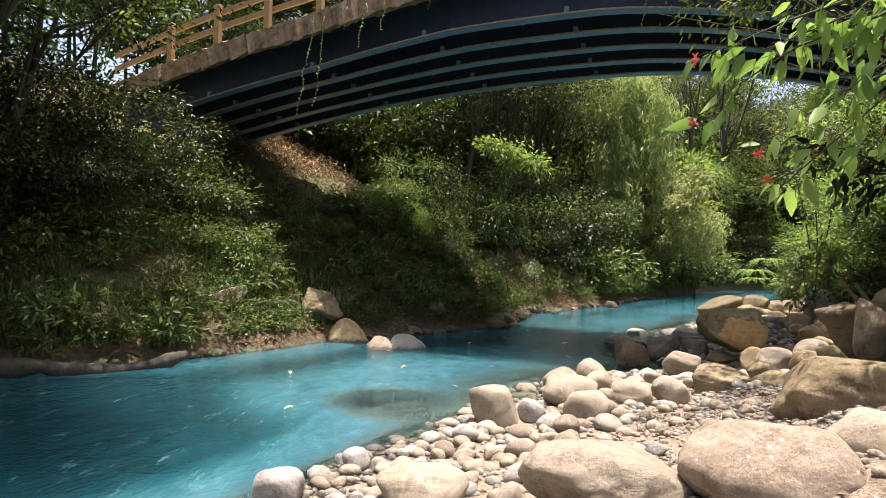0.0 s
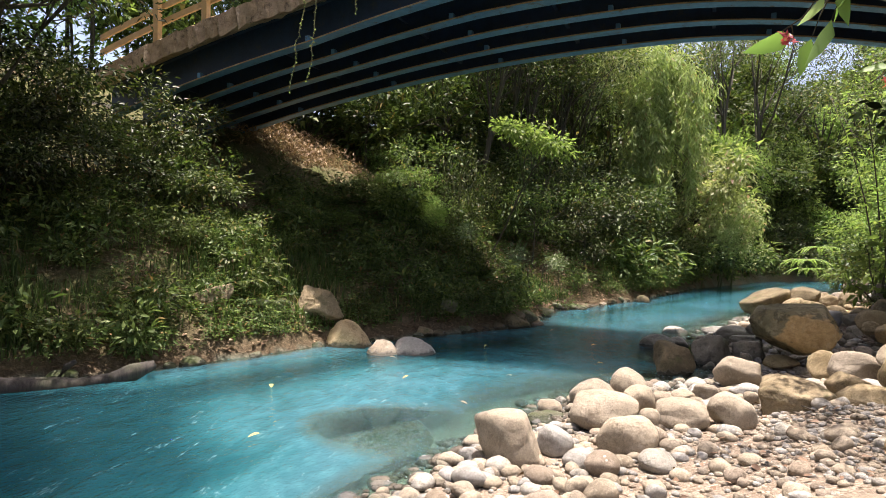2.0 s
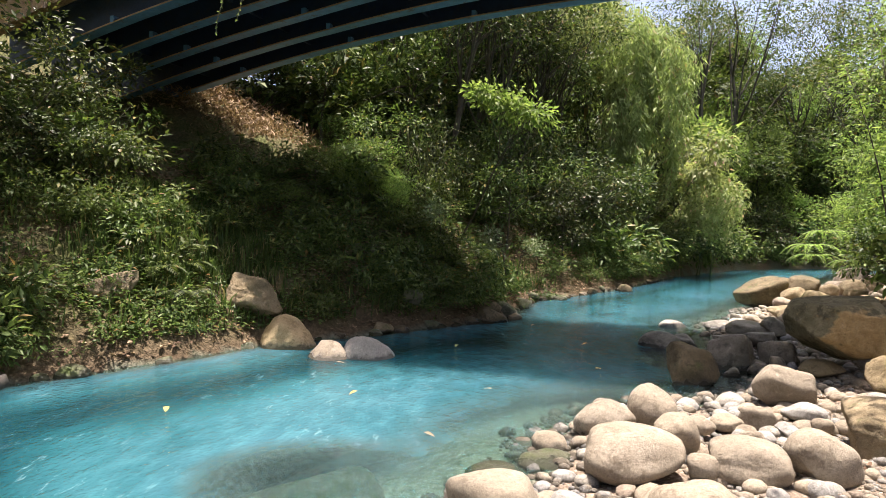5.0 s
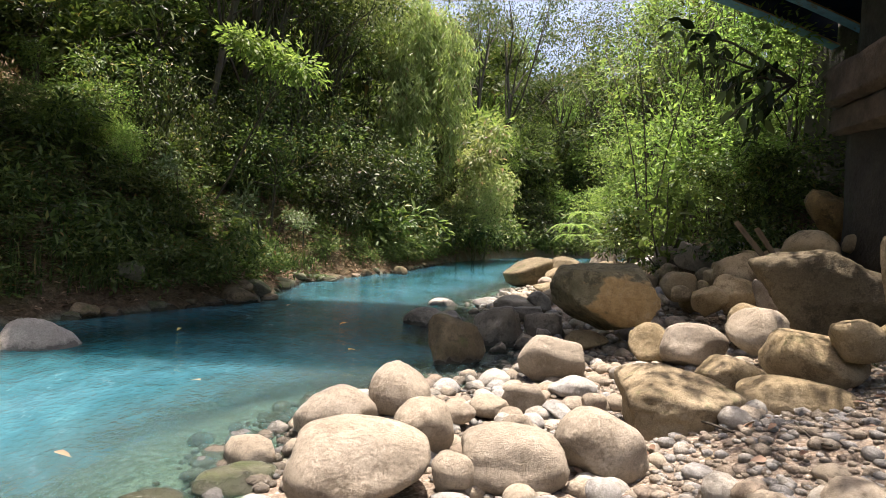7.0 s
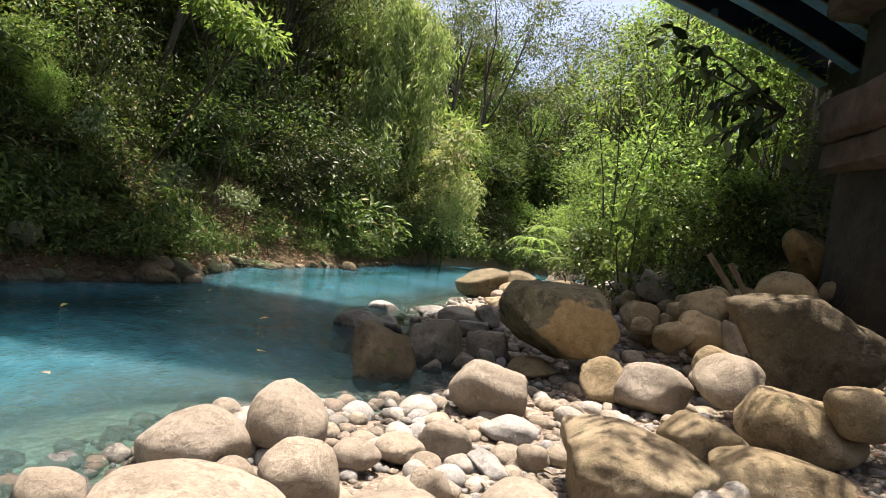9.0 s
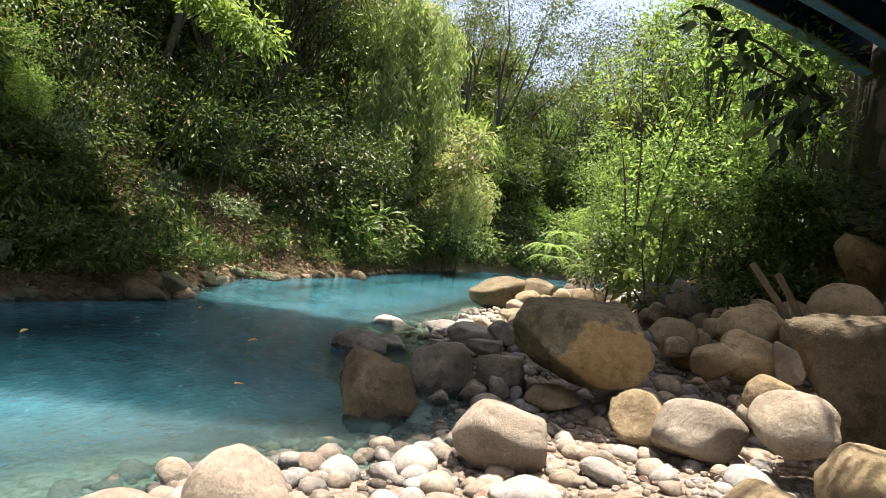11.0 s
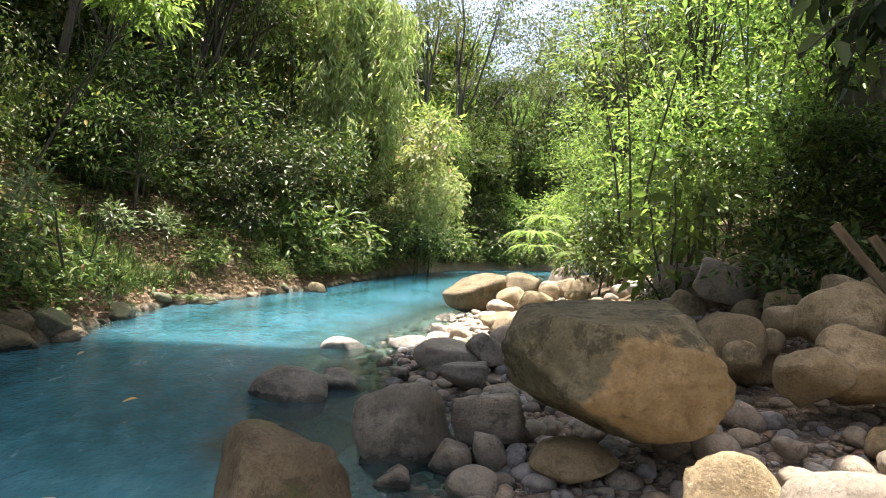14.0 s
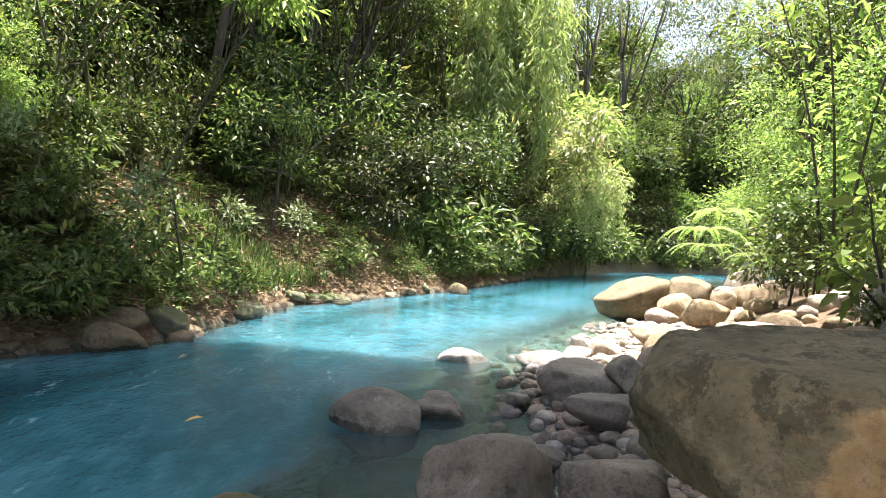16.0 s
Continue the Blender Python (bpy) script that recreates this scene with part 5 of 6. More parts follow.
def right_bank():
    r = np.random.default_rng(9)
    for x, y, s in ((14.4, 20.4, .8), (15.0, 22.5, .9), (14.6, 17.0, .9), (17.0, 20.0, 1.0), (17.6, 26.4, 1.0), (18.0, 24.0, 1.05), (18.5, 29.0, 1.1),
                    (21.5, 33.0, 1.15), (24.0, 29.0, 1.2), (27.0, 38.5, 1.2), (30.5, 44.0, 1.3), (34.5, 41.0, 1.3)):
        t, c = LIGHT[int(r.integers(2))] if r.uniform() < .75 else TREES[int(r.integers(2))]
        plant("tree", "slender sunlit light-green tree above the boulder bank", "tree", t, c, "forest trees", x, y, gz(x, y) - .3, r.uniform(0, 360), s, r.uniform(-4, 4))
    for x, y, s in ((10.9, 18.6, .9), (11.6, 20.0, .9), (10.4, 14.2, .7), (11.5, 16.6, 1.0), (14.2, 22.4, 1.0), (15.4, 25.0, 1.0), (11.0, 13.0, .8)):
        t, c = SHRUBS[2 + int(r.integers(2))]
        plant("shrub", "bright leafy undergrowth above the boulder bank", "shrub", t, c, "bank shrubs", x, y, gz(x, y) - .1, r.uniform(0, 360), s)
    for x, y, s in ((9.9, 15.3, .7), (12.4, 19.2, 1.0), (13.9, 20.2, 1.1), (10.6, 15.0, .9), (11.8, 17.2, 1.3), (12.6, 18.8, 1.5), (15.4, 22.6, 1.0), (17.0, 25.4, 1.1),
                    (17.0, 28.6, 1.4), (18.6, 31.5, 1.5), (20.4, 34.5, 1.6), (22.6, 36.2, 1.7), (25.5, 37.6, 1.9), (17.5, 26.4, 1.9), (21.0, 30.0, 2.1), (12.2, 15.6, 1.5), (13.8, 16.9, 1.8)):
        t, c = BRIGHT[int(r.integers(2))]
        plant("shrub", "tall bright green shrub in the sun above the boulders", "shrub", t, c, "sunny shrubs", x, y, gz(x, y) - .1, r.uniform(0, 360), s)
    for i in range(16):
        x, y = r.uniform(8.6, 10.6), r.uniform(12.6, 15.4)
        if np.array((x, y)) @ EX > 2.7 and np.array((x, y)) @ NX < 14.8:
            continue
        plant("herb", "dark leafy herb growing among the rubble", "herb", None, HERBS[i % 2][1], "rubble herbs", x, y, gz(x, y) - .05, r.uniform(0, 360), r.uniform(.7, 1.3))
    for i in range(30):
        x, y = r.uniform(19, 32), r.uniform(10, 34)
        if i % 2:
            t, c = FAR[int(r.integers(4))]
            plant("tree", "leafy tree on the slope behind the sunlit thicket", "tree", t, c, "forest trees", x, y, gz(x, y) - .3, r.uniform(0, 360), r.uniform(.8, 1.1))
        else:
            t, c = THICKET[int(r.integers(3))]
            plant("shrub", "leafy shrub on the slope behind the sunlit trees", "shrub", t, c, "slope shrubs", x, y, gz(x, y) - .3, r.uniform(0, 360), r.uniform(1.1, 1.6))
    # behind the camera and beside it: trees added to shade bank and pool
    plant("tree", "small unseen tree added to dapple the boulders", "tree", TREES[1][0], TREES[1][1], "forest trees", 8.6, 6.5, gz(8.6, 6.5) - .3, -34, .75, -38)
    for x, y, k, s in ((6.6, 7.9, 1, .85), (8.2, 8.6, 0, .8), (7.8, 6.9, 2, .85)):
        plant("tree", "unseen tree added to dapple the gravel bank", "tree", TREES[k][0], TREES[k][1], "forest trees", x, y, gz(x, y) - .3, 40 * k, s)
    plant("tree", "unseen leaning tree added to shade the gravel bank", "tree", TREES[0][0], TREES[0][1], "forest trees", 7.5, 7.2, gz(7.5, 7.2) - .3, 180, .7, 14)
    for x, y, k, s, q in ((-9.6, 5.8, 2, 1.2, 16),):
        t, c = TREES[k]
        plant("tree", "unseen leaning tree added to shade the near pool", "tree", t, c, "forest trees", x, y, gz(x, y) - .3, 0, s, q)
    for x, y, s in ((7.5, 3.0, .8), (9.5, 6.0, .9), (6.5, -2.0, .9), (10.5, 0.0, 1.0), (3.5, -6.0, 1.0), (-3.0, -9.0, 1.0), (12.5, 7.0, 1.0), (8.7, 6.8, .85), (7.0, 6.6, .75), (7.4, 4.2, .75), (-14.0, 1.0, 1.1), (-15.5, -5.0, 1.1)):
        t, c = FAR[int(r.integers(3))]
        plant("tree", "leafy green tree shading the stony bank", "tree", t, c, "forest trees", x, y, gz(x, y) - .3, r.uniform(0, 360), s)


def far_wood():
    r = np.random.default_rng(4)
    for i in range(60):
        a = i / 59
        row = i % 3
        x, y = -14 + 78 * a + r.normal(0, 1.5), 50 + 7 * row + 6 * a + r.uniform(-1.5, 1.5)
        if -beside(np.array([(x, y)]), LEFT)[0] < 1.5:
            continue
        t, c = FAR[int(r.integers(4))]
        plant("tree", "tall distant rainforest tree beyond the river bend", "tree", t, c, "forest trees", x, y, gz(x, y) - .4, r.uniform(0, 360), r.uniform(.9, 1.3) + .12 * row)
    for i in range(46):
        a = i / 45
        x, y = -6 + 62 * a + r.normal(0, .8), 49.5 + 4.5 * (i % 2) + 6 * a
        if -beside(np.array([(x, y)]), LEFT)[0] < 1.2:
            continue
        t, c = THICKET[int(r.integers(3))]
        plant("shrub", "dense understorey at the edge of the distant wood", "shrub", t, c, "wood edge shrubs", x, y, gz(x, y) - .3, r.uniform(0, 360), r.uniform(2.1, 2.9))
    for i in range(26):
        x, y = 6 + 1.25 * i + r.normal(0, .5), 38.5 + .62 * i + r.uniform(0, 3)
        if -beside(np.array([(x, y)]), LEFT)[0] < 1.0:
            continue
        t, c = LIGHT[i % 2] if i % 3 else FAR[int(r.integers(4))]
        plant("tree", "young leafy tree on the outer bank of the bend", "tree", t, c, "forest trees", x, y, gz(x, y) - .6, r.uniform(0, 360), r.uniform(.6, .85))
    for p, lf in along(LEFT[8:-2], 1.4, r):
        x, y = p + lf * r.uniform(.8, 3.4)
        t, c = THICKET[int(r.integers(3))] if y > 34 else BUSHES[int(r.integers(3))]
        plant("shrub", "leafy undergrowth at the river bend", "shrub", t, c, "bank shrubs", x, y, gz(x, y) - .2, r.uniform(0, 360), r.uniform(.8, 1.3))
    for p, lf in along(LEFT[8:-2], 1.7, r):
        x, y = p + lf * r.uniform(3.6, 5.4)
        if 26.5 < y < 34.5:
            continue
        t, c = THICKET[int(r.integers(2))] if y > 34 else BUSHES[int(r.integers(3))]
        plant("shrub", "tall leafy shrub among the tree trunks at the bend", "shrub", t, c, "bank shrubs", x, y, gz(x, y) - .2, r.uniform(0, 360), r.uniform(1.6, 2.2), 0, 1.2)
    for p, lf in along(LEFT[9:-2], .8, r):
        x, y = p + lf * r.uniform(.05, .7)
        plant("herb", "leafy growth down to the water at the bend", "herb", None, HERBS[int(r.integers(2))][1], "bank herbs", x, y, gz(x, y) - .15, r.uniform(0, 360), r.uniform(2.2, 3.4))


def bank_grass():
    r = np.random.default_rng(6)
    n = 420000
    P = np.c_[r.uniform(-11, 13, n), r.uniform(7, 32, n)]
    dl = -beside(P, LEFT)
    k = (dl > .25) & (dl < 3.4) & (waves(P[:, 0] * .8, P[:, 1] * .8) + r.normal(0, .4, n) > np.where(P @ NX < 13.4, .05, .75))
    P = P[k][:42000]
    blades(r, np.c_[P, ground_height(P) - .02], .36, "grass", "grass", "long arching grass and weeds on the steep river bank", .55, .011)
    n = 330000
    P = np.c_[r.uniform(-11, 13, n), r.uniform(7, 32, n)]
    dl = -beside(P, LEFT)
    P = P[(dl > .08) & (dl < 5.0) & ((P @ NX > 13.4) | (r.uniform(size=n) < .25))][:34000]
    a = r.uniform(0, 6.283, len(P))
    D = np.c_[np.cos(a), np.sin(a), r.uniform(-.2, .3, len(P))]
    U = np.c_[r.normal(0, .3, (len(P), 2)), np.ones(len(P))]
    L = r.uniform(.05, .15, len(P))
    me = leaf_mesh("leaf_litter", np.c_[P, ground_height(P) + .025], D, U, L, L * .5, LEAF["litter"])
    tagged(new("leaf_litter", me), "brown fallen leaves strewn over the steep bank", "leaf litter", kind="stuff")
    Q = np.c_[r.normal(-5.9, 1.2, 7000), r.normal(23.2, 1.1, 7000)]
    Lq = r.uniform(.06, .2, len(Q))
    me = leaf_mesh("dead_leaves", np.c_[Q, ground_height(Q) + r.uniform(.02, .5, len(Q))], r.normal(0, 1, (len(Q), 3)), r.normal(0, .5, (len(Q), 3)) + np.array((0, 0, 1.0)), Lq, Lq * .3, LEAF["litter"])
    tagged(new("dead_leaves", me), "tangle of dry brown leaves in the sun past the bridge", "leaf litter", kind="stuff")
    k = 120000
    P = np.c_[r.uniform(-5, 6, k), r.uniform(12, 27, k)]
    dl = -beside(P, LEFT)
    P = P[(dl > .2) & (dl < 5.0) & (waves(P[:, 0] * 1.3, P[:, 1] * 1.3) > np.where(P @ BN > 18.8, .6, -.3))][:26000]
    a = r.uniform(0, 6.283, len(P))
    L = r.uniform(.05, .13, len(P))
    # creeper takes a lighter leaf tone in place of bounced light
    me = leaf_mesh("creeper", np.c_[P, ground_height(P) + r.uniform(.02, .16, len(P))], np.c_[np.cos(a), np.sin(a), r.uniform(-.2, .5, len(P))], np.c_[r.normal(0, .4, (len(P), 2)), np.ones(len(P))], L, L * .6, LEAF["bank"])
    tagged(new("creeper", me), "low green creeper spreading over the shaded slope", "creeper", kind="stuff")
    spots = along(LEFT[2:11], .45, r)
    rest = []
    for i in range(520):
        p, lf = spots[int(r.integers(len(spots)))]
        x, y = p + lf * (r.uniform(.1, .7) if i % 4 == 0 else r.uniform(.3, 4.4))
        n_ = np.array((x, y)) @ NX
        if any(math.hypot(x - a, y - b) < .85 for a, b in ((-4.5, 13.3), (-2.75, 14.6), (-2.1, 14.1), (-1.3, 13.4))):
            continue
        if np.array((x, y)) @ BN > 18.8 and y < 27 and i % 5:
            continue
        t, c = SUNNY[i % 2] if 9 < n_ < 12.2 or r.uniform() < .3 else HERBS[i % 2]
        a, k = r.uniform(0, 360), r.uniform(.7, 1.6)
        if i < 270:
            plant("herb", "low leafy herb clump on the river bank", "herb", None, c, "bank herbs", x, y, gz(x, y) - .08, a, k)
        else:
            rest.append((c, pose(x, y, gz(x, y) - .08, 0, 0, a) @ Matrix.Diagonal((k, k, k, 1))))
    # lighter leaf tone makes up for bounced light missing on this slope
    joined("undergrowth", "low leafy herbs covering the shaded slope", "undergrowth", rest, LEAF["bank"])
    for i in range(80):
        p, lf = spots[int(r.integers(len(spots)))]
        x, y = p + lf * r.uniform(-.12, .12)
        w = r.uniform(.12, .46)
        boulder(x, y, -.12, w, w * .6, ("mossy", "umber", "mossy", "umber", "umber")[i % 5], rz=r.uniform(0, 360), sub=3, label="small dark stone along the far waterline")


def slender_stems():
    """Bare culms and saplings that stand through the foliage."""
    r = np.random.default_rng(18)
    spots = [(p + lf * r.uniform(1.8, 5.5), 1) for p, lf in along(LEFT[5:-3], .75, r)]
    spots += [(np.array((r.uniform(9.0, 14.5), r.uniform(14.2, 22.0))), 0) for _ in range(34)]
    for (x, y), side in spots:
        q = np.array((x, y))
        if 11.5 < q @ NX < 20.5 or beside(np.array([(x, y)]), RIGHT)[0] < 2.5 and not side:
            continue
        h = r.uniform(3.5, 8.0)
        ob = thing("sapling", "slender bare-stemmed sapling in the thicket", "sapling", x, y, gz(x, y) - .1, group="saplings")
        bend = r.normal(0, .22, 2)
        pts = [np.array((bend[0] * u * u * h * .5, bend[1] * u * u * h * .5, h * u)) for u in np.linspace(0, 1, 7)]
        piece("stem", tubes("stem", [(pts, [.028 - .02 * u for u in np.linspace(0, 1, 7)])], STEM if r.uniform() < .6 else BARK, 5), ob)
        n = 70
        u = r.uniform(.35, 1.0, n)
        P = np.array([pts[min(5, int(a * 6))] + (pts[min(5, int(a * 6)) + 1] - pts[min(5, int(a * 6))]) * (a * 6 - min(5, int(a * 6))) for a in u]) + r.normal(0, .22, (n, 3))
        L = r.uniform(.12, .26, n)
        piece("leaves", leaf_mesh("leaves", P, r.normal(0, 1, (n, 3)) - np.array((0, 0, .5)), r.normal(0, .5, (n, 3)) + np.array((0, 0, 1)), L, L * .38, LEAF["mid" if side else "bright"]), ob)


def hanging_foliage():
    r = np.random.default_rng(28)
    for p, lf in along(LEFT[7:-4], 1.6, r):
        x, y = p + lf * r.uniform(2.0, 2.8)
        cascade("curtain of vines hanging down the shaded bank", "vines", "hanging vines", x, y, gz(x, y) - .2, r.uniform(.6, 1.0), r.uniform(2.6, 4.2), 36, ("deep", "mid")[int(r.integers(2))], int(r.integers(9999)), .11, .42, back=(-.5, .4), low=.3)


def landmark_plants():
    r = np.random.default_rng(8)
    t, c = frond_mesh(33, 7, 1.1, 38, .13, "bright", arch=.5, upness=.5, leaflet=.12)
    for x, y, z, rz, sc in ((9.6, 19.5, 1.75, 40, .8), (10.3, 19.0, 1.4, 100, .7), (10.4, 20.2, 2.1, 10, .85), (9.9, 19.9, 1.5, 70, .7)):
        plant("fern", "feathery bright green fronds leaning over the river", "fern", t, c, "feathery fronds", x, y, z, rz, sc)
    for x, y, sc in ((21.5, 48.0, 1.3), (26.5, 50.5, .95), (30.0, 50.5, 1.05), (17.5, 46.0, 1.2), (34.0, 52.0, 1.5)):
        plant("tree", "tall lacy-leaved tree against the sky", "tree", LACY[0], LACY[1], "forest trees", x, y, gz(x, y) - .4, r.uniform(0, 360), sc)
    # weeping bamboo and hanging bushes
    cascade("weeping bamboo hanging in a pale green curtain over the river", "bamboo", "", 9.7, 32.6, .3, 2.2, 11.2, 200, "bamboo", 41, .34, .2, low=.33, spread=.6, hang=(.12, .36))
    t, c = tree_parts(48, 10.5, 2.0, 3.0, 170, 30, .26, "bamboo", spread=.35, slim=.22, droop=1.1, trunk=.05)
    for x, y, s in ((7.6, 33.6, .95), (5.6, 32.6, .9), (8.9, 35.0, 1.1)):
        plant("bamboo", "arching bamboo with narrow drooping leaves", "bamboo", t, c, "bamboo clumps", x, y, gz(x, y) - .3, r.uniform(0, 360), s)
    t, c = tree_parts(49, 4.6, 1.45, 1.9, 95, 30, .2, "blossom", spread=.17, slim=.42, droop=1.0, trunk=.05)
    for x, y, s, q in ((11.3, 35.3, 1.4, 16), (12.9, 36.6, 1.05, 20), (10.9, 34.2, .8, 18), (14.6, 38.6, 1.0, 18), (13.6, 37.2, .75, 24)):
        plant("bush", "drooping vine-covered bush with pale leaves and pinkish blossoms", "bush", t, c, "hanging bushes", x, y, gz(x, y) - .2, 0, s, q)
    for x, y, h, k in ((13.2, 33.6, 4.6, 42), (14.9, 34.8, 3.6, 43), (12.3, 33.2, 3.2, 44)):
        cascade("trailing vines hanging from a pale bush over the river", "vines", "hanging vines", x, y, .3, .8, h, 40, "blossom", k, .14, .42, low=.1, spread=.9, hang=(.15, .4))
    # glossy leaves with the sky's shine put into their pale colour
    t, c = tree_parts(47, .9, .55, .3, 22, 9, .17, "glossy", spread=.12, slim=.36, droop=.05, trunk=.02)
    for x, y, z, s in ((1.9, 18.6, 1.25, .8), (2.3, 18.9, 1.2, .55), (3.2, 21.9, 1.2, .6), (9.4, 32.8, 1.6, 1.2), (0.4, 18.3, 2.0, .6), (11.6, 34.0, 1.4, 1.3)):
        plant("shrub", "shrub with glossy leaves coloured pale for sky shine", "shrub", t, c, "glossy shrubs", x, y, z, r.uniform(0, 360), s, -12)
    # umbrella-leaved tree
    t, c = tree_parts(43, 4.7, 1.15, .42, 62, 22, .2, "bright", spread=.2, slim=.42, droop=.35, trunk=.03)
    plant("tree", "small tree with a flat bright green crown in the sun", "tree", t, c, "", 0.9, 20.7, gz(0.9, 20.7) - .1, 0, .9, 22)
    # ferns
    for x, y, s in ((-7.6, 12.6, .9), (-6.4, 12.9, .8), (-8.9, 11.8, 1.0), (-5.2, 14.4, .8), (-4.6, 16.8, 1.1), (-3.0, 18.4, 1.0), (-1.6, 19.0, 1.0), (-0.4, 20.6, 1.2), (4.0, 24.6, .9), (-6.9, 14.6, 1.1), (3.6, 22.6, .7)) + tuple((float(p[0] + lf[0] * d), float(p[1] + lf[1] * d), s) for (p, lf), d, s in zip(along(LEFT[4:8], .36, r), r.uniform(.5, 2.6, 60), r.uniform(.35, .8, 60))):
        t, c = FERNS[int(r.integers(2))]
        plant("fern", "arching green fern on the shaded bank", "fern", t, c, "ferns", x, y, gz(x, y) + .02, r.uniform(0, 360), s)


def rock_pile():
    r = np.random.default_rng(77)
    n = 0
    while n < 70:
        x, y = r.uniform(6.6, 10.5), r.uniform(9.6, 17.5)
        dr = float(beside(np.array([(x, y)]), RIGHT)[0])
        q = np.array((x, y))
        if not 2.2 < dr < 5.2 or (q @ EX > 2.6 and q @ NX > 11.5):
            continue
        w = r.uniform(.18, .5)
        if any((x - a) ** 2 + (y - b) ** 2 < (c * .7 + w * .25) ** 2 for a, b, c in STONES):
            continue
        n += 1
        boulder(x, y, gz(x, y) - .03, w, w * r.uniform(.55, .8), ("olive", "olive", "slate", "brown", "grey")[n % 5], rz=r.uniform(0, 360), sharp=(9, 12, 15)[n % 3], planes=11, sub=4 if w > .34 else 3)
    n = 0
    while n < 34:
        x, y = r.uniform(5.6, 17), r.uniform(15.2, 30)
        dr = float(beside(np.array([(x, y)]), RIGHT)[0])
        if not -.2 < dr < 2.2:
            continue
        n += 1
        w = r.uniform(.25, .8)
        boulder(x, y, gz(x, y) - .03, w, w * r.uniform(.5, .7), ("brown", "tan", "brown", "lichen")[n % 4], rz=r.uniform(0, 360), sub=4 if w > .4 else 3)
    for p, lf in along(LEFT[5:11], .62, r):
        x, y = p + lf * r.uniform(-.12, .22)
        w = r.uniform(.16, .5)
        if any((x - a) ** 2 + (y - b) ** 2 < (c + w * .4) ** 2 for a, b, c in STONES):
            continue
        boulder(x, y, -.04, w, w * r.uniform(.4, .65), ("umber", "mossy", "umber", "brown")[int(r.integers(4))], rz=r.uniform(0, 360), sharp=18, planes=9, rough=.1, sub=3)


rock_pile()
cobbles()
small_cobbles()
gravel()
left_bank()
right_bank()
far_wood()
bank_grass()
slender_stems()
hanging_foliage()
landmark_plants()


# ---- wood, vines and single sprays ----
def log():
    r = np.random.default_rng(2)
    pts, rad = [], []
    for i in range(13):
        u = i / 12
        p = np.array((-7.9, 8.6, .12)) * (1 - u) + np.array((-4.25, 10.85, .1)) * u
        pts.append(p + np.array((r.normal(0, .06), r.normal(0, .06), .10 * math.sin(u * 7) + r.normal(0, .03))))
        rad.append(.19 - .09 * u + r.normal(0, .024))
    ob = new("log", tubes("log", [(pts, rad), ([pts[8], pts[8] + np.array((.1, .15, .25)), pts[8] + np.array((.2, .2, .32))], [.07, .05, .03])], DRIFT, 10))
    tagged(ob, "grey weathered drift log lying at the water's edge", "log")


def fallen_trunk():
    r = np.random.default_rng(12)
    a, b = np.array((10.3, 36.9, 2.7)), np.array((13.4, 38.0, 1.35))
    pts = [a + (b - a) * u + np.array((0, 0, .12 * math.sin(3 * u))) + r.normal(0, .03, 3) for u in np.linspace(0, 1, 9)]
    fork = [pts[3], pts[3] + np.array((.7, .0, -.05)), pts[3] + np.array((1.6, .1, -.5))]
    ob = new("fallen_trunk", tubes("fallen_trunk", [(pts, [.2 - .09 * u for u in np.linspace(0, 1, 9)]), (fork, [.1, .08, .04])], BARK, 8))
    tagged(ob, "bare fallen tree trunk sloping down the bank to the river", "tree trunk")


def planks():
    for x, y, z, a, ln in ((7.98, 12.12, 1.40, -38, 1.0), (8.14, 12.02, 1.36, -33, .85)):
        bm = bmesh.new()
        add_box(bm, -.036, .036, -.016, .016, -ln / 2, ln / 2, .005)
        bmesh.ops.subdivide_edges(bm, edges=[e for e in bm.edges if e.calc_length() > .5], cuts=6)
        for v in bm.verts:
            v.co += .008 * noise.noise_vector(v.co * 6)
        me = bpy.data.meshes.new("plank")
        bm.to_mesh(me)
        bm.free()
        me.materials.append(PLANK)
        ob = new("plank", me)
        ob.matrix_basis = pose(x, y, z, 0, 0, -45) @ pose(0, 0, 0, 0, a, 0)
        tagged(ob, "weathered brown plank leaning on the boulders", "plank", "planks")


def hanging(x, y, z, drop, seed, thick=.012):
    r = np.random.default_rng(seed)
    n = max(6, int(drop / .09))
    pts = [np.array((x, y, z))]
    for i in range(n):
        pts.append(pts[-1] + np.array((r.normal(0, .022) - .012, r.normal(0, .015), -drop / n)))
    vine = thing("vine", "dry vine hanging from the bridge deck edge", "vine", group="bridge vines")
    piece("stem", tubes("stem", [(pts, [thick * (1.1 - .7 * i / n) for i in range(n + 1)])], VINE, 5), vine)
    P = np.repeat(np.array(pts), 5, 0)
    D = r.normal(0, 1, P.shape) - np.array((0, 0, .6))
    L = r.uniform(.02, .055, len(P))
    piece("leaves", leaf_mesh("leaves", P, D, r.normal(0, 1, P.shape), L, L * .6, LEAF["bamboo"]), vine)


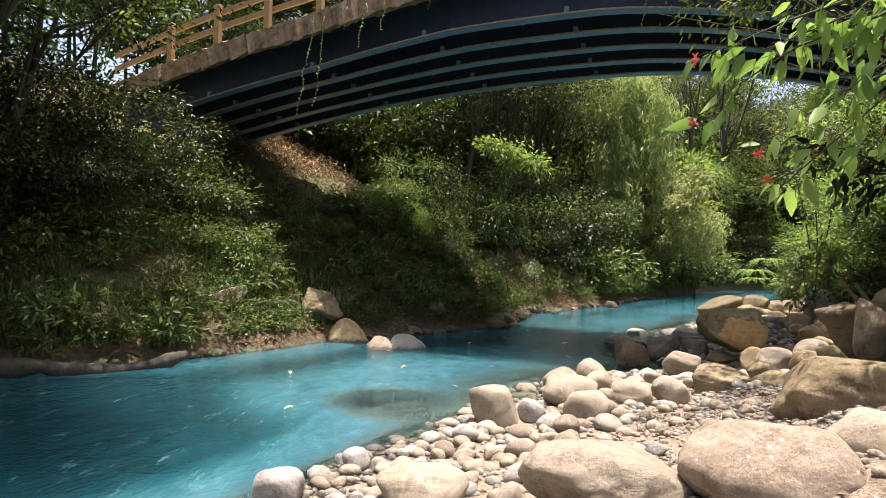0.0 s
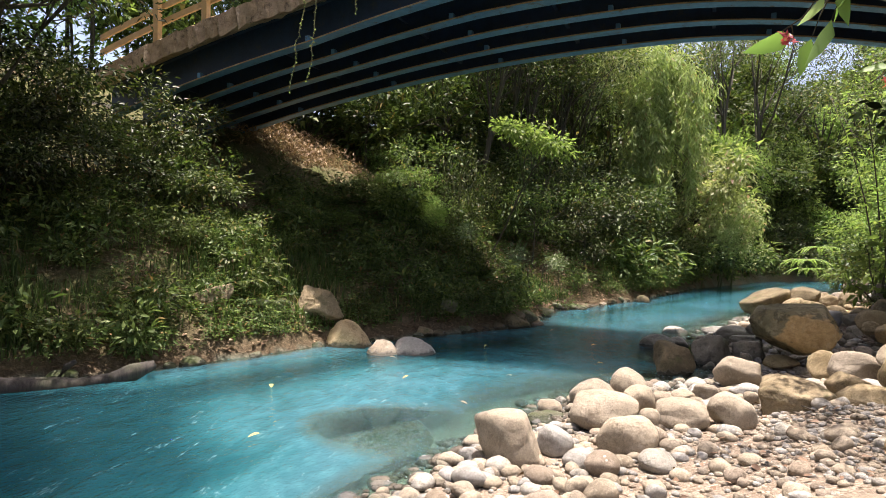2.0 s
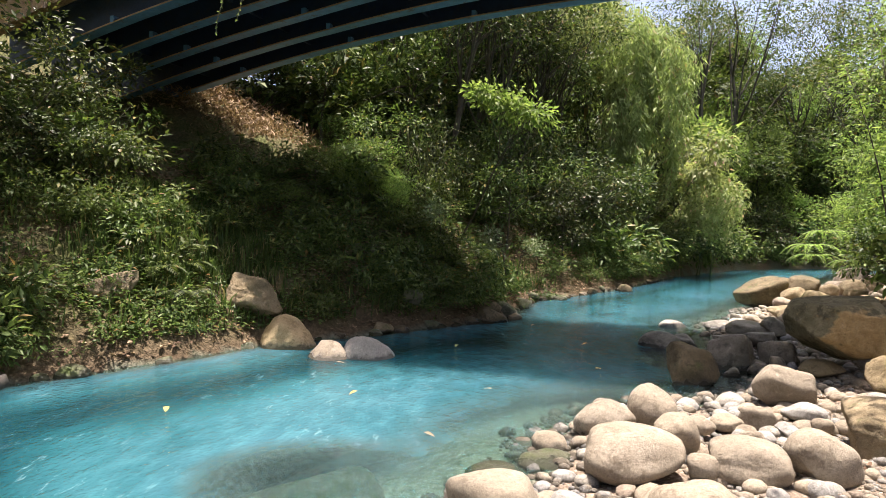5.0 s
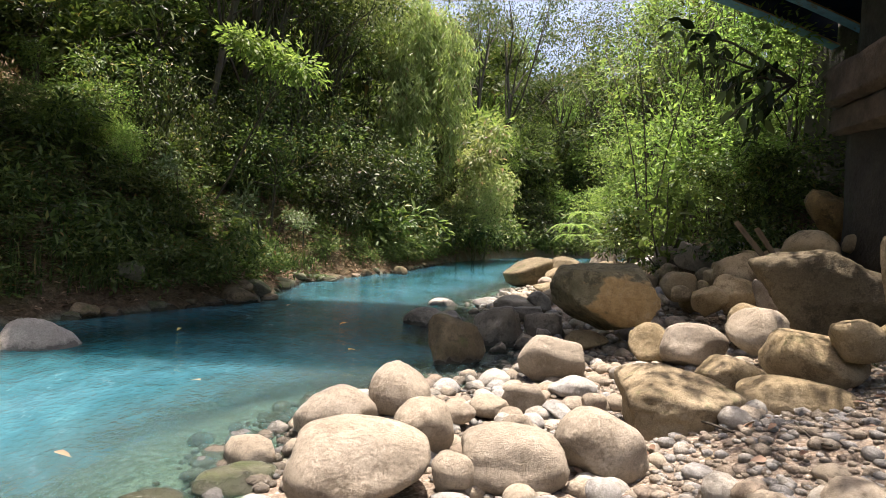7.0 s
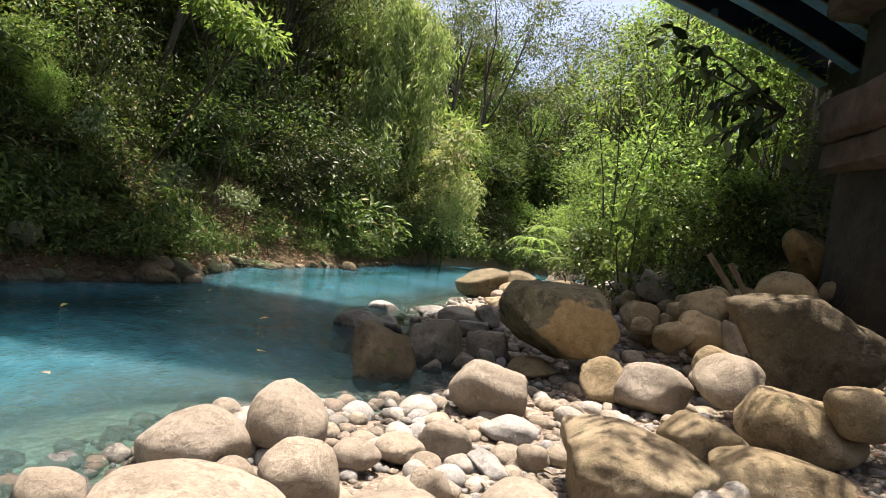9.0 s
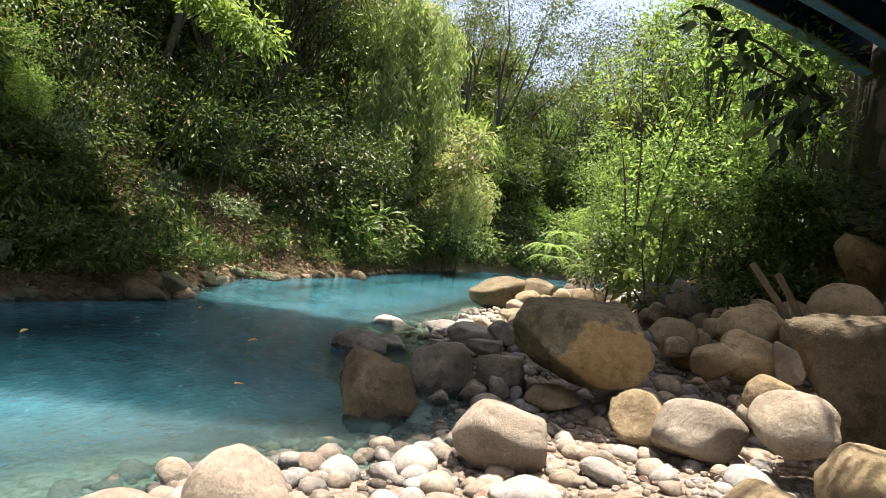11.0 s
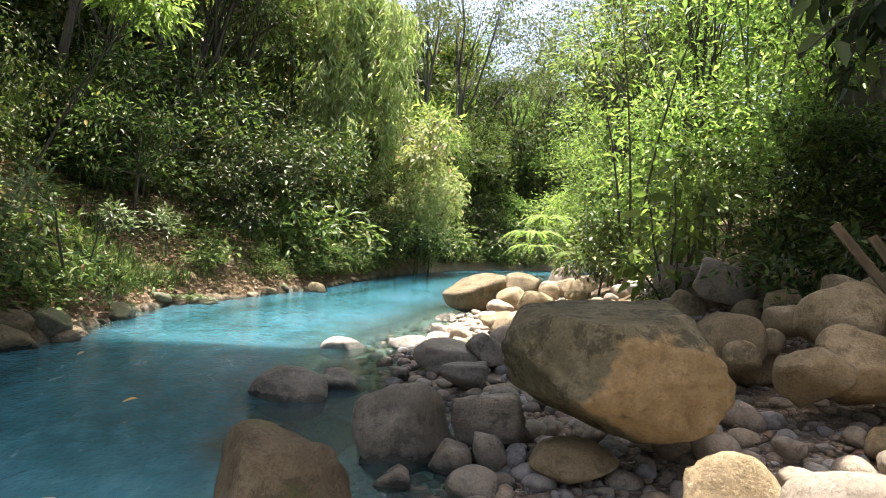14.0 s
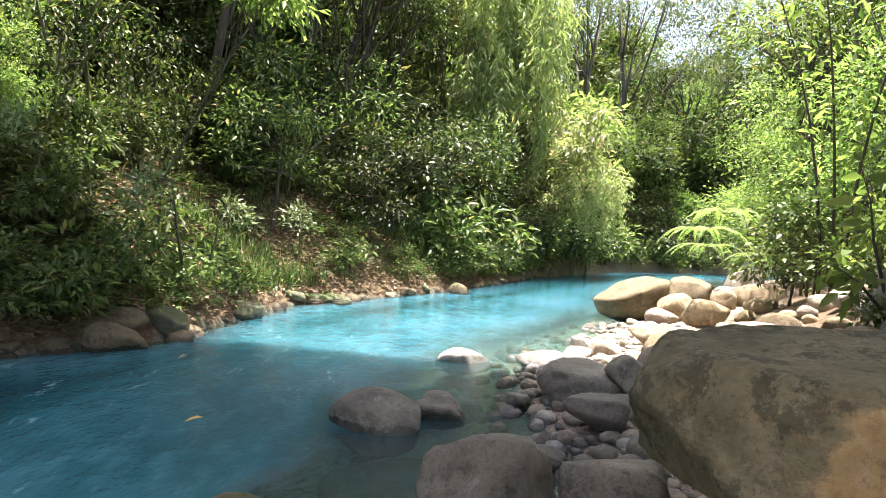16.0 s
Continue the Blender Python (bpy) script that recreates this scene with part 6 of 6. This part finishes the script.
def spray(name, label, category, root, tips, leaf, size, per, seed, slim=.42, flowers=0, thick=.03, hang=.9):
    """A branch from a root that forks to its tips and carries large drooping leaves."""
    r = np.random.default_rng(seed)
    ob = thing(name, label, category)
    root = np.array(root, float)
    limbs, P, D = [], [], []
    for tip in tips:
        tip = np.array(tip, float)
        m = (root + tip) / 2 + np.array((0, 0, .18)) + r.normal(0, .06, 3)
        pts = [root, (root + m) / 2 + r.normal(0, .03, 3), m, (m + tip) / 2 + r.normal(0, .04, 3) + np.array((0, 0, .05)), tip]
        limbs.append((pts, [thick, thick * .8, thick * .6, thick * .35, thick * .12]))
        for k in range(per):
            u = r.uniform(.35, 1.0) * 4
            i = min(3, int(u))
            p = pts[i] + (pts[i + 1] - pts[i]) * (u - i)
            q = p + r.normal(0, .16, 3) * size * 2.2
            limbs.append(([p, (p + q) / 2 + np.array((0, 0, .02)), q], [thick * .16, thick * .12, thick * .06]))
            P.append(q)
            D.append(unit(tip - root) * .5 + r.normal(0, .5, 3) - np.array((0, 0, hang)))
    P, D = np.array(P), np.array(D)
    U = r.normal(0, .6, P.shape) + np.array((0, 0, .6))
    L = size * r.uniform(.55, 1.25, len(P))
    piece("stem", tubes("stem", limbs, BARK, 5), ob)
    piece("foliage", leaf_mesh("foliage", P, D, U, L, L * slim, LEAF[leaf], True), ob)
    for k in range(flowers):
        c = np.array(tips[k % len(tips)]) + r.normal(0, .06, 3)
        Q = np.repeat(c[None], 22, 0) + r.normal(0, .015, (22, 3))
        piece("flower", leaf_mesh("flower", Q, r.normal(0, 1, (22, 3)), r.normal(0, 1, (22, 3)), np.full(22, .05), np.full(22, .02), LEAF["red"]), ob, "small red flower cluster")


log()
fallen_trunk()
planks()
for x, y, z, d, k in ((-3.25, 15.05, 7.55, 2.3, 1), (-2.98, 14.95, 7.55, 2.1, 2), (-1.95, 14.56, 7.75, 1.0, 3), (-1.45, 14.36, 7.8, .7, 4), (-2.4, 14.72, 7.7, .5, 5), (3.91, 12.36, 7.75, 1.15, 6), (-.4, 13.98, 7.9, .45, 7)):
    hanging(x, y, z, d, k)
spray("branch", "overhanging branch with large yellow-green leaves and small red flowers", "branch", (5.6, 5.4, 4.9),
      ((2.08, 5.44, 3.8), (2.1, 5.5, 3.35), (2.5, 5.3, 3.0), (2.9, 5.5, 2.75), (3.1, 5.2, 3.4), (3.6, 5.6, 2.9), (3.3, 5.7, 3.9), (2.7, 5.6, 3.95), (3.9, 5.3, 3.5)), "bright", .25, 38, 51, flowers=4, slim=.38)
# deep leaf tone puts the bridge's shade into this branch's colour
spray("branch", "leafy branch coloured dark for shade, hanging in front of the sunlit thicket", "branch", (9.3, 12.9, 4.0),
      ((7.2, 13.2, 4.6), (7.4, 13.0, 4.2), (7.7, 12.7, 3.6), (7.6, 12.6, 3.1), (8.2, 12.7, 3.0), (8.1, 12.9, 3.9)), "deep", .26, 24, 52, slim=.4)


for (x, y), sd in (((9.0, 15.3), 55), ((10.0, 16.4), 56)):
    z = gz(x, y)
    spray("shrub", "broad-leaved shrub with pale sunlit leaves above the boulders", "shrub", (x, y, z - .1),
          tuple((x + dx, y + dy, z + dz) for dx, dy, dz in ((-.5, -.3, .9), (-.3, .2, 1.5), (.3, -.2, 1.7), (.5, .3, 1.2), (0, -.5, 1.25), (-.6, .1, .55), (.1, .1, 1.9))), "bright", .24, 20, sd, slim=.4, thick=.022)


def ground_litter():
    """Fallen leaves and twigs on the stony bank, and a few on the water."""
    r = np.random.default_rng(61)
    P = np.c_[r.uniform(-1, 8.5, 4000), r.uniform(1, 14, 4000)]
    dr = beside(P, RIGHT)
    P = P[(dr > .3) & (dr < 4.5) & (r.uniform(size=len(P)) < np.interp(dr, (0, 2, 4), (.15, .5, 1)))][:760]
    a = r.uniform(0, 6.283, len(P))
    D = np.c_[np.cos(a), np.sin(a), r.uniform(-.15, .3, len(P))]
    L = r.uniform(.04, .11, len(P))
    me = leaf_mesh("leaf_litter", np.c_[P, ground_height(P) + .045], D, np.c_[r.normal(0, .4, (len(P), 2)), np.ones(len(P))], L, L * .45, LEAF["litter"], True)
    tagged(new("leaf_litter", me), "dry brown leaves scattered on the gravel", "leaf litter", kind="stuff")
    for i in range(26):
        x, y = r.uniform(3.5, 8.0), r.uniform(6.5, 12.5)
        if beside(np.array([(x, y)]), RIGHT)[0] < 1.2:
            continue
        a, ln = r.uniform(0, 6.283), r.uniform(.15, .5)
        z = gz(x, y) + .05
        d = np.array((math.cos(a), math.sin(a), 0)) * ln
        c = np.array((x, y, z))
        ob = new("twig", tubes("twig", [([c - d / 2, c + r.normal(0, .02, 3), c + d / 2], [.009, .008, .004])], BARK, 5))
        tagged(ob, "dry brown twig lying on the gravel", "twig", "twigs")
    for x, y, k in ((-1.9, 8.3, "yellow"), (-2.5, 10.6, "yellow"), (0.2, 9.9, "litter"), (-0.6, 11.4, "yellow"), (1.0, 11.6, "litter"), (2.6, 12.9, "yellow"), (-1.1, 13.0, "litter"), (3.0, 15.0, "yellow"), (2.4, 17.2, "litter"), (0.7, 14.6, "yellow")):
        a = r.uniform(0, 6.283)
        me = leaf_mesh("leaf", np.array([(0, 0, 0.0)]), np.array([(math.cos(a), math.sin(a), 0.02)]), np.array([(0, 0, 1.0)]), np.array([.13]), np.array([.06]), LEAF[k], True)
        ob = new("leaf", me)
        ob.location = (x, y, .02)
        tagged(ob, "fallen leaf drifting on the turquoise water" if k == "litter" else "yellow leaf floating on the turquoise water", "leaf", "floating leaves")


ground_litter()
t, c = FERNS[1]
for x, y, s in ((6.25, 9.55, .42), (6.5, 9.3, .35), (9.2, 11.4, .4)):
    plant("fern", "small fresh green fern growing among the boulders", "fern", t, c, "small ferns", x, y, gz(x, y) + .1, 30, s)
